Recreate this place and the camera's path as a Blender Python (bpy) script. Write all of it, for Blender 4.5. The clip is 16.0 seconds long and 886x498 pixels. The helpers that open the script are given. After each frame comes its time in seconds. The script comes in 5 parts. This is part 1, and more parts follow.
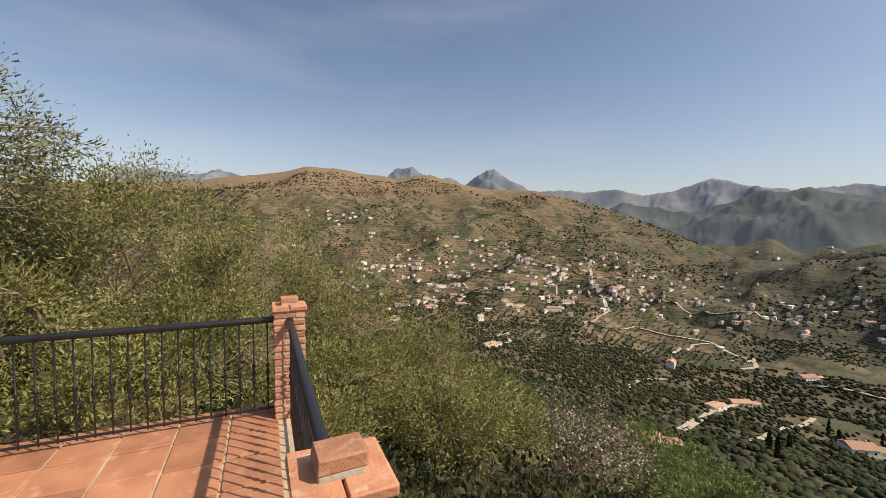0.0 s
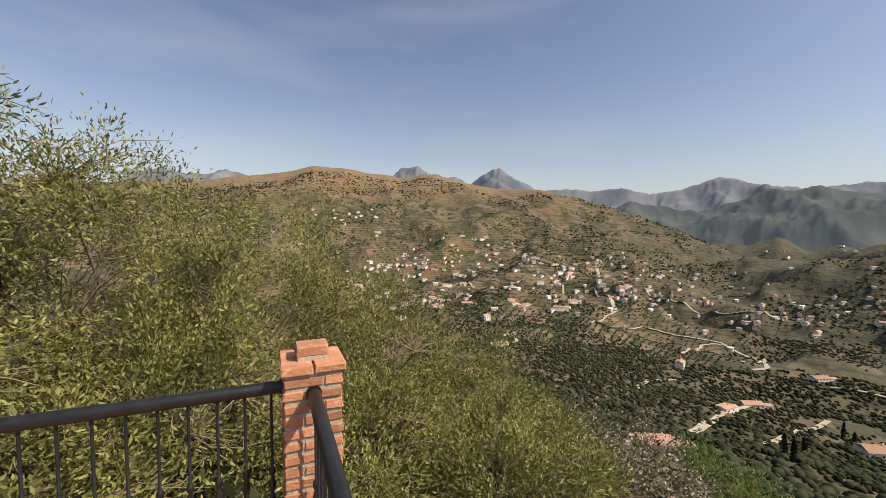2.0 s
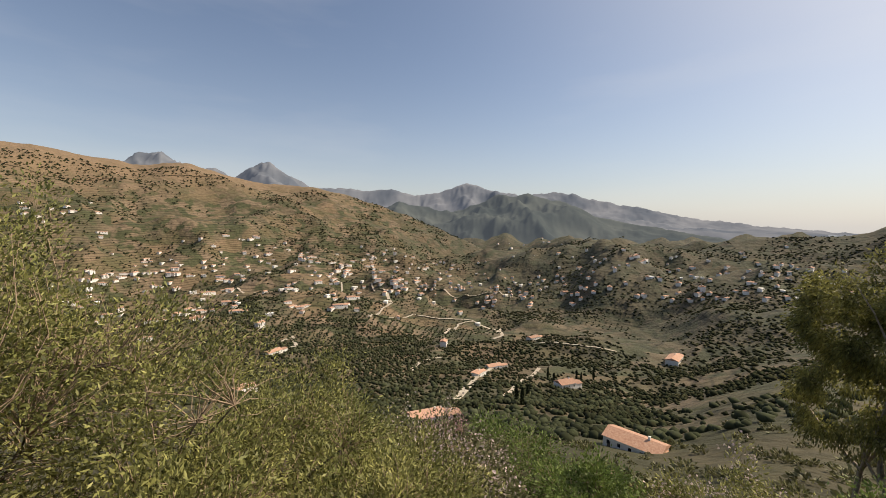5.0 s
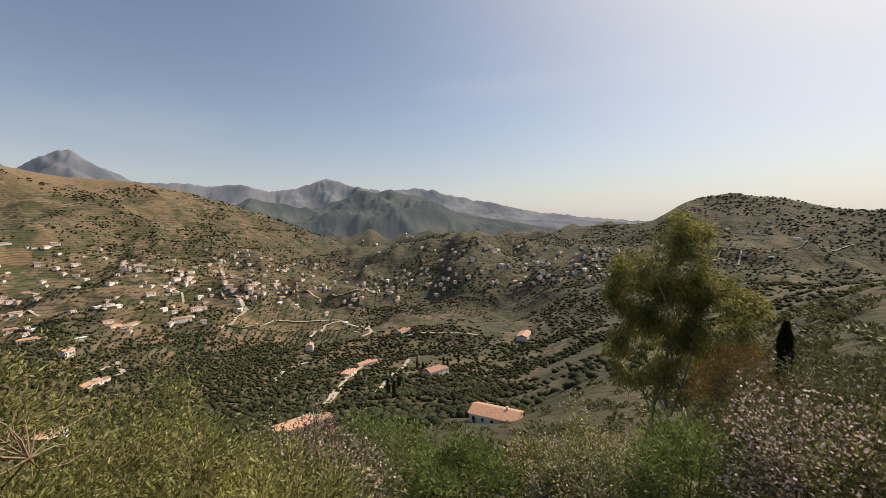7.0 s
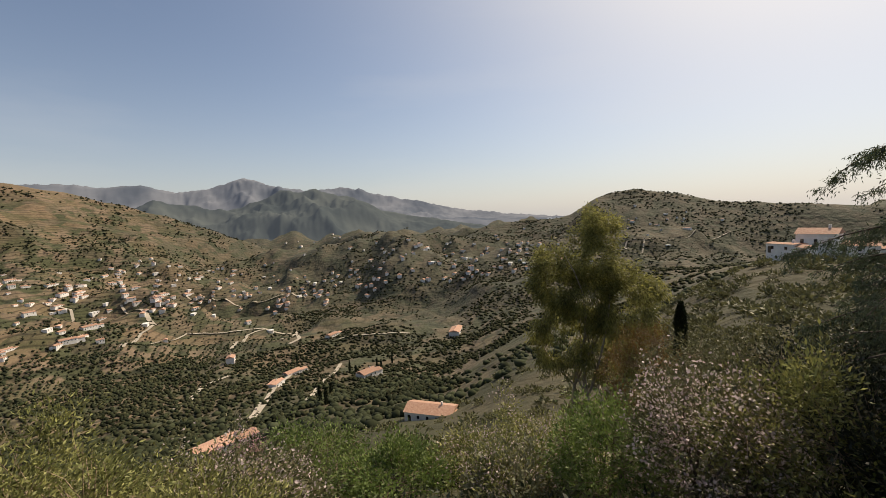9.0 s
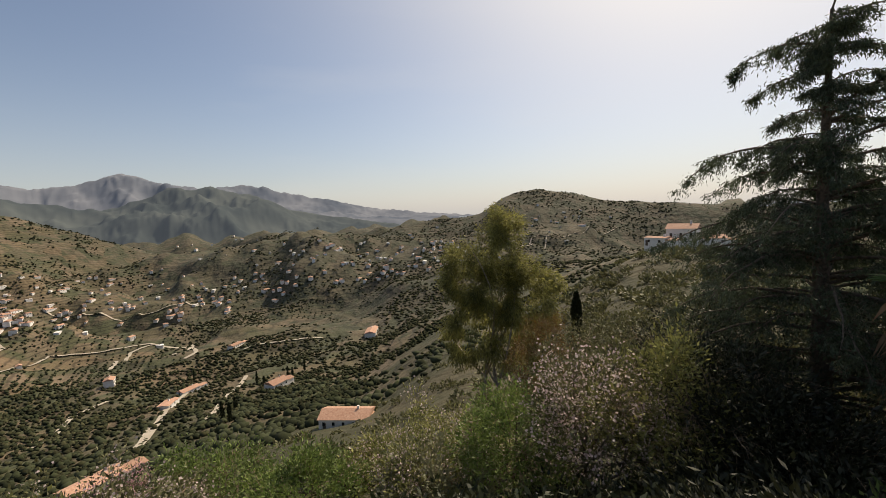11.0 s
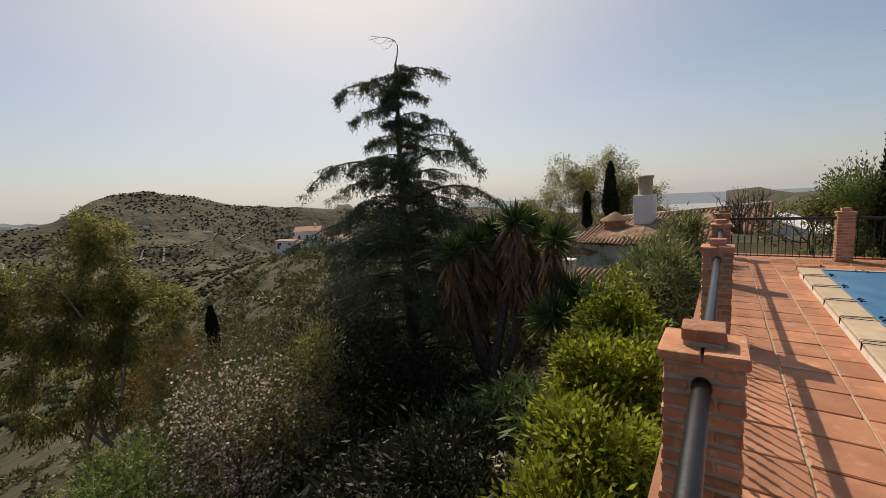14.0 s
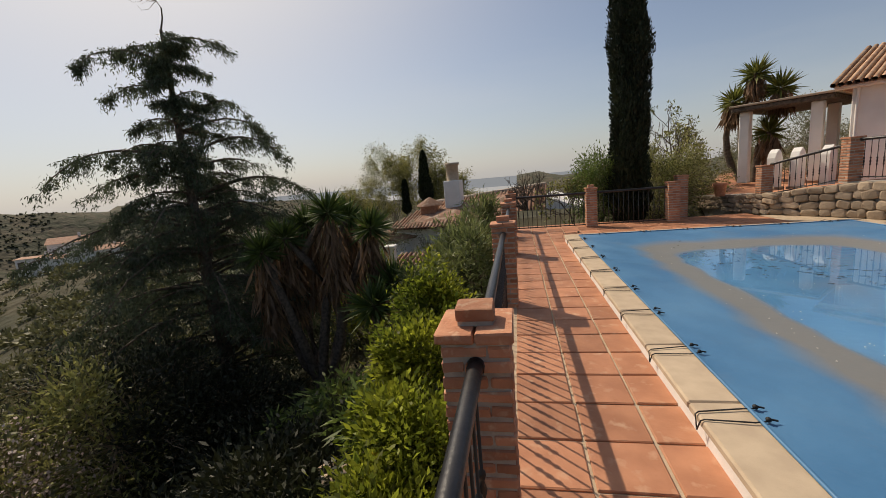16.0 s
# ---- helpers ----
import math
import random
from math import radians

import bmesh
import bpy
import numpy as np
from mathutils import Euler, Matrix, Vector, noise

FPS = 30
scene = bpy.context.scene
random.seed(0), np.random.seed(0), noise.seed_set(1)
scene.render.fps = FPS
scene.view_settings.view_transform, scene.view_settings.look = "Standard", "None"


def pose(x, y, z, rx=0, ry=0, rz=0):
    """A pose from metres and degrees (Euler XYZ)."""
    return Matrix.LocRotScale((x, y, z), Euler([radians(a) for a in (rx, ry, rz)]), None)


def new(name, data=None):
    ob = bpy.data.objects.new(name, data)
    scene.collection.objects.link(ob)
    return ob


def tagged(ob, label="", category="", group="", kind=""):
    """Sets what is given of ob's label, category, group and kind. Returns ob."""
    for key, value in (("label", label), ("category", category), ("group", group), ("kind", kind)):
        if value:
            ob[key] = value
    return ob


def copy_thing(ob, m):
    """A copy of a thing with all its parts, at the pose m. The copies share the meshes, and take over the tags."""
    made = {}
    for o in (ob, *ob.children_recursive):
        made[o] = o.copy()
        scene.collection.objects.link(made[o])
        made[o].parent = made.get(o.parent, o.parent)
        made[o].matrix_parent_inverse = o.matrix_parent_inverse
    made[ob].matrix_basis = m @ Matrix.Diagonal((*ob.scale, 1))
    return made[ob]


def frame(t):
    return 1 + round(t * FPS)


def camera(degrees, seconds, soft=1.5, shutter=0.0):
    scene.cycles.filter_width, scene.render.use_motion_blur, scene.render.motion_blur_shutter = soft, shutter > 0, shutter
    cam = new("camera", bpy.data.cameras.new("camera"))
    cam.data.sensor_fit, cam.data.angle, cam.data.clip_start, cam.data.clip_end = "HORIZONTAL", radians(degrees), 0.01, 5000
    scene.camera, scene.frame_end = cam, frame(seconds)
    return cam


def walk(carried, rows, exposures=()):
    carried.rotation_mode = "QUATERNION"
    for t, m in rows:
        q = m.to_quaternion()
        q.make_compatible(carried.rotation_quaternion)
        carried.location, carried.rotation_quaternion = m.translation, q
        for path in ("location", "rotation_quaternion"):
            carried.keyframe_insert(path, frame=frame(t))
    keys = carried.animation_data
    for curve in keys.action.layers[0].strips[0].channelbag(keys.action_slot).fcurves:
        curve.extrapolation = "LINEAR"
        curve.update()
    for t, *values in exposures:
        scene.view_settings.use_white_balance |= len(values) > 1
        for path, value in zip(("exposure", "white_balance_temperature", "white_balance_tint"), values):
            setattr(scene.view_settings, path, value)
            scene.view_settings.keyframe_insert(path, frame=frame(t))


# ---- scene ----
cam = camera(95.5, 16.0, soft=0.75)
EXPOSURES = [(0, 0.18, 7050, 12), (3, 0.22, 7200, 13), (8, 0.05, 7400, 13), (12, 0.0, 7400, 13), (13.5, -0.12, 7350, 13), (16, -0.22, 7300, 13)]
walk(cam, [
    (0, pose(-0.201, -3.985, 1.785, 86.60, -0.60, -23.95)),
    (0.5, pose(-0.165, -3.535, 1.735, 86.71, -0.52, -23.30)),
    (1, pose(-0.180, -3.035, 1.715, 86.74, -0.46, -23.22)),
    (1.5, pose(-0.185, -2.557, 1.714, 86.71, -0.46, -23.05)),
    (2, pose(-0.178, -2.085, 1.703, 86.48, -0.53, -23.18)),
    (2.5, pose(-0.177, -1.672, 1.700, 86.50, -0.50, -23.76)),
    (3, pose(-0.150, -1.326, 1.712, 86.67, -0.30, -26.18)),
    (3.5, pose(-0.200, -0.985, 1.715, 86.70, -0.25, -31.30)),
    (4, pose(-0.245, -0.730, 1.715, 86.78, -0.43, -37.60)),
    (4.5, pose(-0.275, -0.610, 1.712, 86.59, -0.48, -45.35)),
    (5, pose(-0.290, -0.560, 1.708, 86.51, -0.49, -54.25)),
    (7.5, pose(-0.262, -0.570, 1.678, 85.73, 1.37, -76.31)),
    (8, pose(-0.250, -0.590, 1.674, 85.63, 1.76, -79.30)),
    (8.5, pose(-0.240, -0.625, 1.676, 85.50, 2.11, -81.63)),
    (11, pose(-0.200, -0.900, 1.685, 84.74, 2.58, -95.71)),
    (11.5, pose(-0.175, -0.920, 1.683, 84.35, 3.06, -102.10)),
    (12, pose(-0.150, -0.930, 1.680, 84.01, 3.50, -110.30)),
    (12.5, pose(-0.105, -0.925, 1.672, 83.81, 3.50, -119.90)),
    (13, pose(-0.075, -0.910, 1.664, 83.70, 2.80, -128.70)),
    (13.5, pose(-0.060, -0.895, 1.656, 83.48, 2.38, -138.40)),
    (14, pose(-0.055, -0.890, 1.652, 83.02, 2.69, -145.10)),
    (14.5, pose(-0.055, -0.935, 1.645, 82.30, 3.31, -151.00)),
    (15, pose(-0.070, -0.995, 1.640, 81.45, 3.47, -156.20)),
    (15.5, pose(-0.100, -1.094, 1.631, 80.45, 4.32, -162.31)),
    (16, pose(-0.190, -1.213, 1.612, 79.95, 4.88, -169.80)),
], EXPOSURES)

# ---- light ----
SUN_AZ, SUN_EL = 133.0, 47.0            # degrees, clockwise from +y; above the horizon
world = bpy.data.worlds.new("world")
scene.world = world
world.use_nodes = True
wn = world.node_tree
wn.nodes.clear()
sky = wn.nodes.new("ShaderNodeTexSky")
sky.sky_type = "NISHITA"
sky.sun_disc = False
sky.sun_elevation, sky.sun_rotation = radians(SUN_EL), radians(SUN_AZ)
sky.altitude, sky.air_density, sky.dust_density, sky.ozone_density = 400, 1.0, 1.1, 3.2
SUN_DIR = Vector((math.sin(radians(SUN_AZ)) * math.cos(radians(SUN_EL)), math.cos(radians(SUN_AZ)) * math.cos(radians(SUN_EL)), math.sin(radians(SUN_EL))))


def sky_math(op, a, b):
    n = wn.nodes.new("ShaderNodeMath")
    n.operation, n.use_clamp = op, True
    for k, v in enumerate((a, b)):
        if isinstance(v, (int, float)):
            n.inputs[k].default_value = v
        else:
            wn.links.new(v, n.inputs[k])
    return n.outputs[0]


def sky_mix(fac, under, over):
    n = wn.nodes.new("ShaderNodeMix")
    n.data_type = "RGBA"
    wn.links.new(fac, n.inputs[0])
    wn.links.new(under, n.inputs[6])
    n.inputs[7].default_value = (*over, 1)
    return n.outputs[2]


sky_at = wn.nodes.new("ShaderNodeTexCoord").outputs["Generated"]
height = wn.nodes.new("ShaderNodeSeparateXYZ")
wn.links.new(sky_at, height.inputs[0])
near_sun = wn.nodes.new("ShaderNodeVectorMath")
near_sun.operation = "DOT_PRODUCT"
wn.links.new(sky_at, near_sun.inputs[0])
near_sun.inputs[1].default_value = SUN_DIR
wisp_map = wn.nodes.new("ShaderNodeMapping")
wisp_map.inputs["Scale"].default_value = (1.0, 1.0, 5.0)
wn.links.new(sky_at, wisp_map.inputs[0])
wisps = wn.nodes.new("ShaderNodeTexNoise")
wisps.inputs["Scale"].default_value, wisps.inputs["Detail"].default_value = 1.7, 7
wn.links.new(wisp_map.outputs[0], wisps.inputs["Vector"])
veil = wn.nodes.new("ShaderNodeHueSaturation")      # hazy spring sky
veil.inputs["Saturation"].default_value = 0.95
wn.links.new(sky.outputs[0], veil.inputs["Color"])
low_haze = sky_math("MULTIPLY", sky_math("POWER", sky_math("SUBTRACT", 1.0, height.outputs[2]), 7.0), 0.78)
hazed = sky_mix(low_haze, veil.outputs[0], (4.55, 4.85, 5.25))
glow = sky_math("MULTIPLY", sky_math("POWER", sky_math("MAXIMUM", near_sun.outputs["Value"], 0.0), 5.0), 0.95)
bright = sky_mix(glow, hazed, (7.9, 7.9, 7.8))
disc = sky_math("MULTIPLY", sky_math("POWER", sky_math("MAXIMUM", near_sun.outputs["Value"], 0.0), 16.0), 0.9)
bright = sky_mix(disc, bright, (10.5, 10.4, 10.2))
thin = sky_math("MULTIPLY", sky_math("SUBTRACT", wisps.outputs[0], 0.48), 0.5)
cloudy = sky_mix(thin, bright, (6.6, 6.8, 7.0))
bg = wn.nodes.new("ShaderNodeBackground")
bg.inputs["Strength"].default_value = 0.112
wo = wn.nodes.new("ShaderNodeOutputWorld")
wn.links.new(cloudy, bg.inputs[0])
wn.links.new(bg.outputs[0], wo.inputs[0])
sun_data = bpy.data.lights.new("sun", "SUN")
sun_data.energy, sun_data.angle, sun_data.color = 4.4, radians(0.6), (1.0, 0.91, 0.77)
sun = new("sun", sun_data)
sun.rotation_euler = (radians(90 - SUN_EL), 0, radians(180 - SUN_AZ))
tagged(sun, "low spring sun", "sun", kind="structure")

# ---- materials ----
def mat(name, col, col2=None, scale=3.0, rough=0.8, bump=0.2, bscale=40.0, metal=0.0, rand=0.0, detail=6.0, spread=(0.35, 0.65), extra=None, spec=0.3):
    """A surface of two colours mixed by noise, with a finer grain, a bump and an own shade for each piece."""
    m = bpy.data.materials.new(name)
    m.use_nodes = True
    nt = m.node_tree
    b = nt.nodes["Principled BSDF"]
    b.inputs["Roughness"].default_value, b.inputs["Metallic"].default_value = rough, metal
    b.inputs["Specular IOR Level"].default_value = spec
    geo = nt.nodes.new("ShaderNodeNewGeometry")
    pos = geo.outputs["Position"]
    n1 = nt.nodes.new("ShaderNodeTexNoise")
    n1.inputs["Scale"].default_value, n1.inputs["Detail"].default_value = scale, detail
    nt.links.new(pos, n1.inputs["Vector"])
    ramp = nt.nodes.new("ShaderNodeMapRange")
    ramp.inputs["From Min"].default_value, ramp.inputs["From Max"].default_value = spread
    nt.links.new(n1.outputs[0], ramp.inputs[0])
    mix = nt.nodes.new("ShaderNodeMix")
    mix.data_type = "RGBA"
    mix.inputs[6].default_value = (*col, 1)
    mix.inputs[7].default_value = (*(col2 or [c * 0.7 for c in col]), 1)
    nt.links.new(ramp.outputs[0], mix.inputs[0])
    out = mix.outputs[2]
    if extra:                                   # a third colour in sparse patches
        c3, s3, lo, hi = extra
        n3 = nt.nodes.new("ShaderNodeTexNoise")
        n3.inputs["Scale"].default_value, n3.inputs["Detail"].default_value = s3, 5
        nt.links.new(pos, n3.inputs["Vector"])
        r3 = nt.nodes.new("ShaderNodeMapRange")
        r3.inputs["From Min"].default_value, r3.inputs["From Max"].default_value = lo, hi
        nt.links.new(n3.outputs[0], r3.inputs[0])
        m3 = nt.nodes.new("ShaderNodeMix")
        m3.data_type = "RGBA"
        m3.inputs[7].default_value = (*c3, 1)
        nt.links.new(r3.outputs[0], m3.inputs[0])
        nt.links.new(out, m3.inputs[6])
        out = m3.outputs[2]
    if rand:
        oi = nt.nodes.new("ShaderNodeObjectInfo")
        isl = geo.outputs["Random Per Island"]
        add = nt.nodes.new("ShaderNodeMath")
        add.operation = "ADD"
        nt.links.new(oi.outputs["Random"], add.inputs[0])
        nt.links.new(isl, add.inputs[1])
        fr = nt.nodes.new("ShaderNodeMath")
        fr.operation = "FRACT"
        nt.links.new(add.outputs[0], fr.inputs[0])
        rr = nt.nodes.new("ShaderNodeMapRange")
        rr.inputs["To Min"].default_value, rr.inputs["To Max"].default_value = 1 - rand, 1 + rand
        nt.links.new(fr.outputs[0], rr.inputs[0])
        hsv = nt.nodes.new("ShaderNodeHueSaturation")
        nt.links.new(rr.outputs[0], hsv.inputs["Value"])
        nt.links.new(out, hsv.inputs["Color"])
        out = hsv.outputs[0]
    nt.links.new(out, b.inputs["Base Color"])
    if bump:
        n2 = nt.nodes.new("ShaderNodeTexNoise")
        n2.inputs["Scale"].default_value, n2.inputs["Detail"].default_value = bscale, 4
        nt.links.new(pos, n2.inputs["Vector"])
        bp = nt.nodes.new("ShaderNodeBump")
        bp.inputs["Strength"].default_value, bp.inputs["Distance"].default_value = bump, 0.6 / bscale
        nt.links.new(n2.outputs[0], bp.inputs["Height"])
        nt.links.new(bp.outputs[0], b.inputs["Normal"])
    return m


def leaf_mat(name, col, col2, rand=0.35, through_light=0.35, rough=0.55, scale=1.2):
    m = mat(name, col, col2, scale=scale, rough=rough, bump=0, rand=rand, spec=0.35)
    nt = m.node_tree
    b = nt.nodes["Principled BSDF"]
    tr = nt.nodes.new("ShaderNodeBsdfTranslucent")
    src = b.inputs["Base Color"].links[0].from_socket
    nt.links.new(src, tr.inputs[0])
    ms = nt.nodes.new("ShaderNodeMixShader")
    ms.inputs[0].default_value = through_light
    nt.links.new(b.outputs[0], ms.inputs[1])
    nt.links.new(tr.outputs[0], ms.inputs[2])
    nt.links.new(ms.outputs[0], nt.nodes["Material Output"].inputs[0])
    return m


M_BRICK = mat("brick_clay", (0.50, 0.245, 0.145), (0.40, 0.175, 0.10), 9, 0.85, 0.5, 60, rand=0.28, extra=((0.55, 0.36, 0.24), 22, 0.56, 0.72))
M_MORTAR = mat("mortar", (0.46, 0.42, 0.36), (0.34, 0.31, 0.27), 14, 0.95, 0.6, 70)
M_TILE = mat("terracotta_tile", (0.48, 0.222, 0.125), (0.37, 0.162, 0.09), 4, 0.62, 0.15, 45, rand=0.2, extra=((0.52, 0.31, 0.20), 9, 0.58, 0.75))
M_GROUT = mat("grout", (0.54, 0.43, 0.31), (0.42, 0.32, 0.22), 8, 0.95, 0.4, 80)
M_IRON = mat("black_iron", (0.012, 0.012, 0.014), (0.02, 0.02, 0.022), 20, 0.38, 0.15, 60, spec=0.5)
M_STONE_CAP = mat("coping_stone", (0.54, 0.43, 0.31), (0.46, 0.36, 0.26), 7, 0.9, 0.35, 180, rand=0.05)
M_COVER = mat("blue_cover", (0.055, 0.175, 0.34), (0.085, 0.225, 0.40), 1.2, 0.45, 0.12, 9, extra=((0.11, 0.19, 0.30), 0.9, 0.55, 0.75), spec=0.4)


def silt_line(m, z0, z1, z2, z3):
    """Grey-brown sediment between two heights of a sagging sheet."""
    nt = m.node_tree
    b = nt.nodes["Principled BSDF"]
    src = b.inputs["Base Color"].links[0].from_socket
    geo = [n for n in nt.nodes if n.bl_idname == "ShaderNodeNewGeometry"][0]
    xyz = nt.nodes.new("ShaderNodeSeparateXYZ")
    nt.links.new(geo.outputs["Position"], xyz.inputs[0])
    nz = nt.nodes.new("ShaderNodeTexNoise")
    nz.inputs["Scale"].default_value, nz.inputs["Detail"].default_value = 1.3, 5
    nt.links.new(geo.outputs["Position"], nz.inputs["Vector"])
    wob = nt.nodes.new("ShaderNodeMath")
    wob.operation, wob.inputs[1].default_value = "MULTIPLY_ADD", 0.008
    nt.links.new(nz.outputs[0], wob.inputs[0])
    nt.links.new(xyz.outputs[2], wob.inputs[2])
    up = nt.nodes.new("ShaderNodeMapRange")
    up.inputs["From Min"].default_value, up.inputs["From Max"].default_value = z0 + .004, z1 + .004
    dn = nt.nodes.new("ShaderNodeMapRange")
    dn.inputs["From Min"].default_value, dn.inputs["From Max"].default_value = z3 + .004, z2 + .004
    both = nt.nodes.new("ShaderNodeMath")
    both.operation = "MULTIPLY"
    for r_ in (up, dn):
        nt.links.new(wob.outputs[0], r_.inputs[0])
    nt.links.new(up.outputs[0], both.inputs[0])
    nt.links.new(dn.outputs[0], both.inputs[1])
    mx = nt.nodes.new("ShaderNodeMix")
    mx.data_type = "RGBA"
    mx.inputs[7].default_value = (0.20, 0.205, 0.20, 1)
    nt.links.new(both.outputs[0], mx.inputs[0])
    nt.links.new(src, mx.inputs[6])
    nt.links.new(mx.outputs[2], b.inputs["Base Color"])


M_WALL = mat("white_wall", (0.83, 0.81, 0.77), (0.74, 0.72, 0.68), 1.3, 0.9, 0.25, 60)
M_ROOF = mat("roof_tile", (0.48, 0.29, 0.20), (0.37, 0.20, 0.135), 2.0, 0.85, 0.2, 30, rand=0.25, extra=((0.50, 0.34, 0.25), 3.0, .5, .7))
M_ROOF_OLD = mat("old_roof_tile", (0.27, 0.145, 0.095), (0.17, 0.10, 0.07), 2.0, 0.9, 0.2, 30, rand=0.3, extra=((0.33, 0.25, 0.19), 3.0, .5, .7))
M_RUBBLE = mat("rubble_stone", (0.42, 0.33, 0.24), (0.28, 0.215, 0.155), 3.5, 0.92, 0.7, 30, rand=0.3)
M_GLASS_DARK = mat("window_glass", (0.015, 0.018, 0.02), (0.02, 0.02, 0.025), 2, 0.08, 0, spec=0.6)
M_BARK = mat("bark", (0.16, 0.125, 0.095), (0.07, 0.055, 0.042), 14, 0.95, 0.7, 60)
M_BARK_PALE = mat("pale_bark", (0.36, 0.31, 0.25), (0.20, 0.17, 0.13), 6, 0.9, 0.5, 40)
M_ROAD = mat("pale_track", (0.46, 0.41, 0.33), (0.38, 0.33, 0.26), 0.05, 0.95, 0)
M_SOIL = mat("dry_slope", (0.135, 0.115, 0.058), (0.20, 0.145, 0.09), 0.35, 0.95, 0.6, 3, extra=((0.075, 0.085, 0.032), 1.1, 0.48, 0.62))


# ---- mesh tools ----
def mesh_from(name, verts, faces, material=None, smooth=False):
    me = bpy.data.meshes.new(name)
    me.from_pydata([tuple(v) for v in verts], [], [tuple(f) for f in faces])
    if smooth:
        me.shade_smooth()
    if material:
        me.materials.append(material)
    return me


def quick_mesh(name, verts, quads, material, smooth=False):
    """A mesh out of numpy arrays: n x 3 places, and m faces of one size."""
    me = bpy.data.meshes.new(name)
    verts, quads = np.asarray(verts, np.float32), np.asarray(quads, np.int32)
    k = quads.shape[1]
    me.vertices.add(len(verts))
    me.vertices.foreach_set("co", verts.ravel())
    me.loops.add(quads.size)
    me.loops.foreach_set("vertex_index", quads.ravel())
    me.polygons.add(len(quads))
    me.polygons.foreach_set("loop_start", np.arange(0, quads.size, k, dtype=np.int32))
    me.update(calc_edges=True)
    if smooth:
        me.shade_smooth()
    me.materials.append(material)
    return me


def part(name, data, material, parent, label="", m=None):
    """One mesh object under a thing: from a bmesh or a mesh."""
    if isinstance(data, bmesh.types.BMesh):
        me = bpy.data.meshes.new(name)
        data.to_mesh(me)
        data.free()
    else:
        me = data
    if material and not me.materials:
        me.materials.append(material)
    ob = new(name, me)
    if parent:
        ob.parent = parent
    if m is not None:
        ob.matrix_basis = m
    if label:
        ob["label"] = label
    return ob


def box(bm, x0, y0, z0, x1, y1, z1, bevel=0.0):
    ret = bmesh.ops.create_cube(bm, size=1, matrix=Matrix.LocRotScale(((x0 + x1) / 2, (y0 + y1) / 2, (z0 + z1) / 2), None, (abs(x1 - x0), abs(y1 - y0), abs(z1 - z0))))
    if bevel:
        es = list({e for v in ret["verts"] for e in v.link_edges})
        bmesh.ops.bevel(bm, geom=es, offset=bevel, segments=1, affect="EDGES")
    return bm


def boxed(x0, y0, z0, x1, y1, z1, bevel=0.0):
    return box(bmesh.new(), x0, y0, z0, x1, y1, z1, bevel)


def tube(points, radii, sides=6, close=True):
    """Verts and quads of a tapered tube along points."""
    pts = np.asarray(points, float)
    n = len(pts)
    d = np.gradient(pts, axis=0)
    d /= np.linalg.norm(d, axis=1, keepdims=True) + 1e-9
    ref = np.where(np.abs(d[:, 2:3]) > 0.9, [[1.0, 0, 0]], [[0, 0, 1.0]])
    u = np.cross(d, ref)
    u /= np.linalg.norm(u, axis=1, keepdims=True) + 1e-9
    w = np.cross(d, u)
    a = np.arange(sides) * 2 * np.pi / sides
    ring = pts[:, None] + np.asarray(radii, float)[:, None, None] * (np.cos(a)[None, :, None] * u[:, None] + np.sin(a)[None, :, None] * w[:, None])
    v = ring.reshape(-1, 3)
    i = np.arange(n - 1)[:, None] * sides
    j = np.arange(sides)[None]
    k = (j + 1) % sides
    q = np.stack([i + j, i + k, i + sides + k, i + sides + j], -1).reshape(-1, 4)
    return v, q


def joined(chunks):
    vs, qs, o = [], [], 0
    for v, q in chunks:
        vs.append(v)
        qs.append(np.asarray(q) + o)
        o += len(v)
    return np.concatenate(vs), np.concatenate(qs)


def empty(name, x, y, z, rz=0.0):
    ob = new(name)
    ob.matrix_basis = pose(x, y, z, 0, 0, rz)
    ob.empty_display_size = 0.2
    return ob


# ---- the land ----
OX, OY, EYE = 0.0, -1.2, 1.75
AZ_K = (-180, -100, -40, 10, 50, 80, 100, 125, 145, 178, 180)
R_K = (4, 12, 35, 110, 300, 600, 1000)
EL_K = ((-24, -8, -5, -5, -6, -6, -5), (-24, -5, 0, 3, 4, 4, 4), (-26, -16, -9, -4, -2, 0, 2), (-40, -31, -25, -21, -18, -12.5, -5), (-44, -36, -31, -28, -20, -12, -5.5),
        (-44, -36, -31, -26.5, -20, -12, -5.5), (-44, -36, -28, -19.5, -14, -9, -5), (-42, -31, -16, -6.3, -7.2, -9.5, -5), (-40, -26, -14, -6.8, -7, -7, -5),
        (-34, -15, -8, -7, -7, -7, -5), (-24, -8, -5, -5, -6, -6, -5))
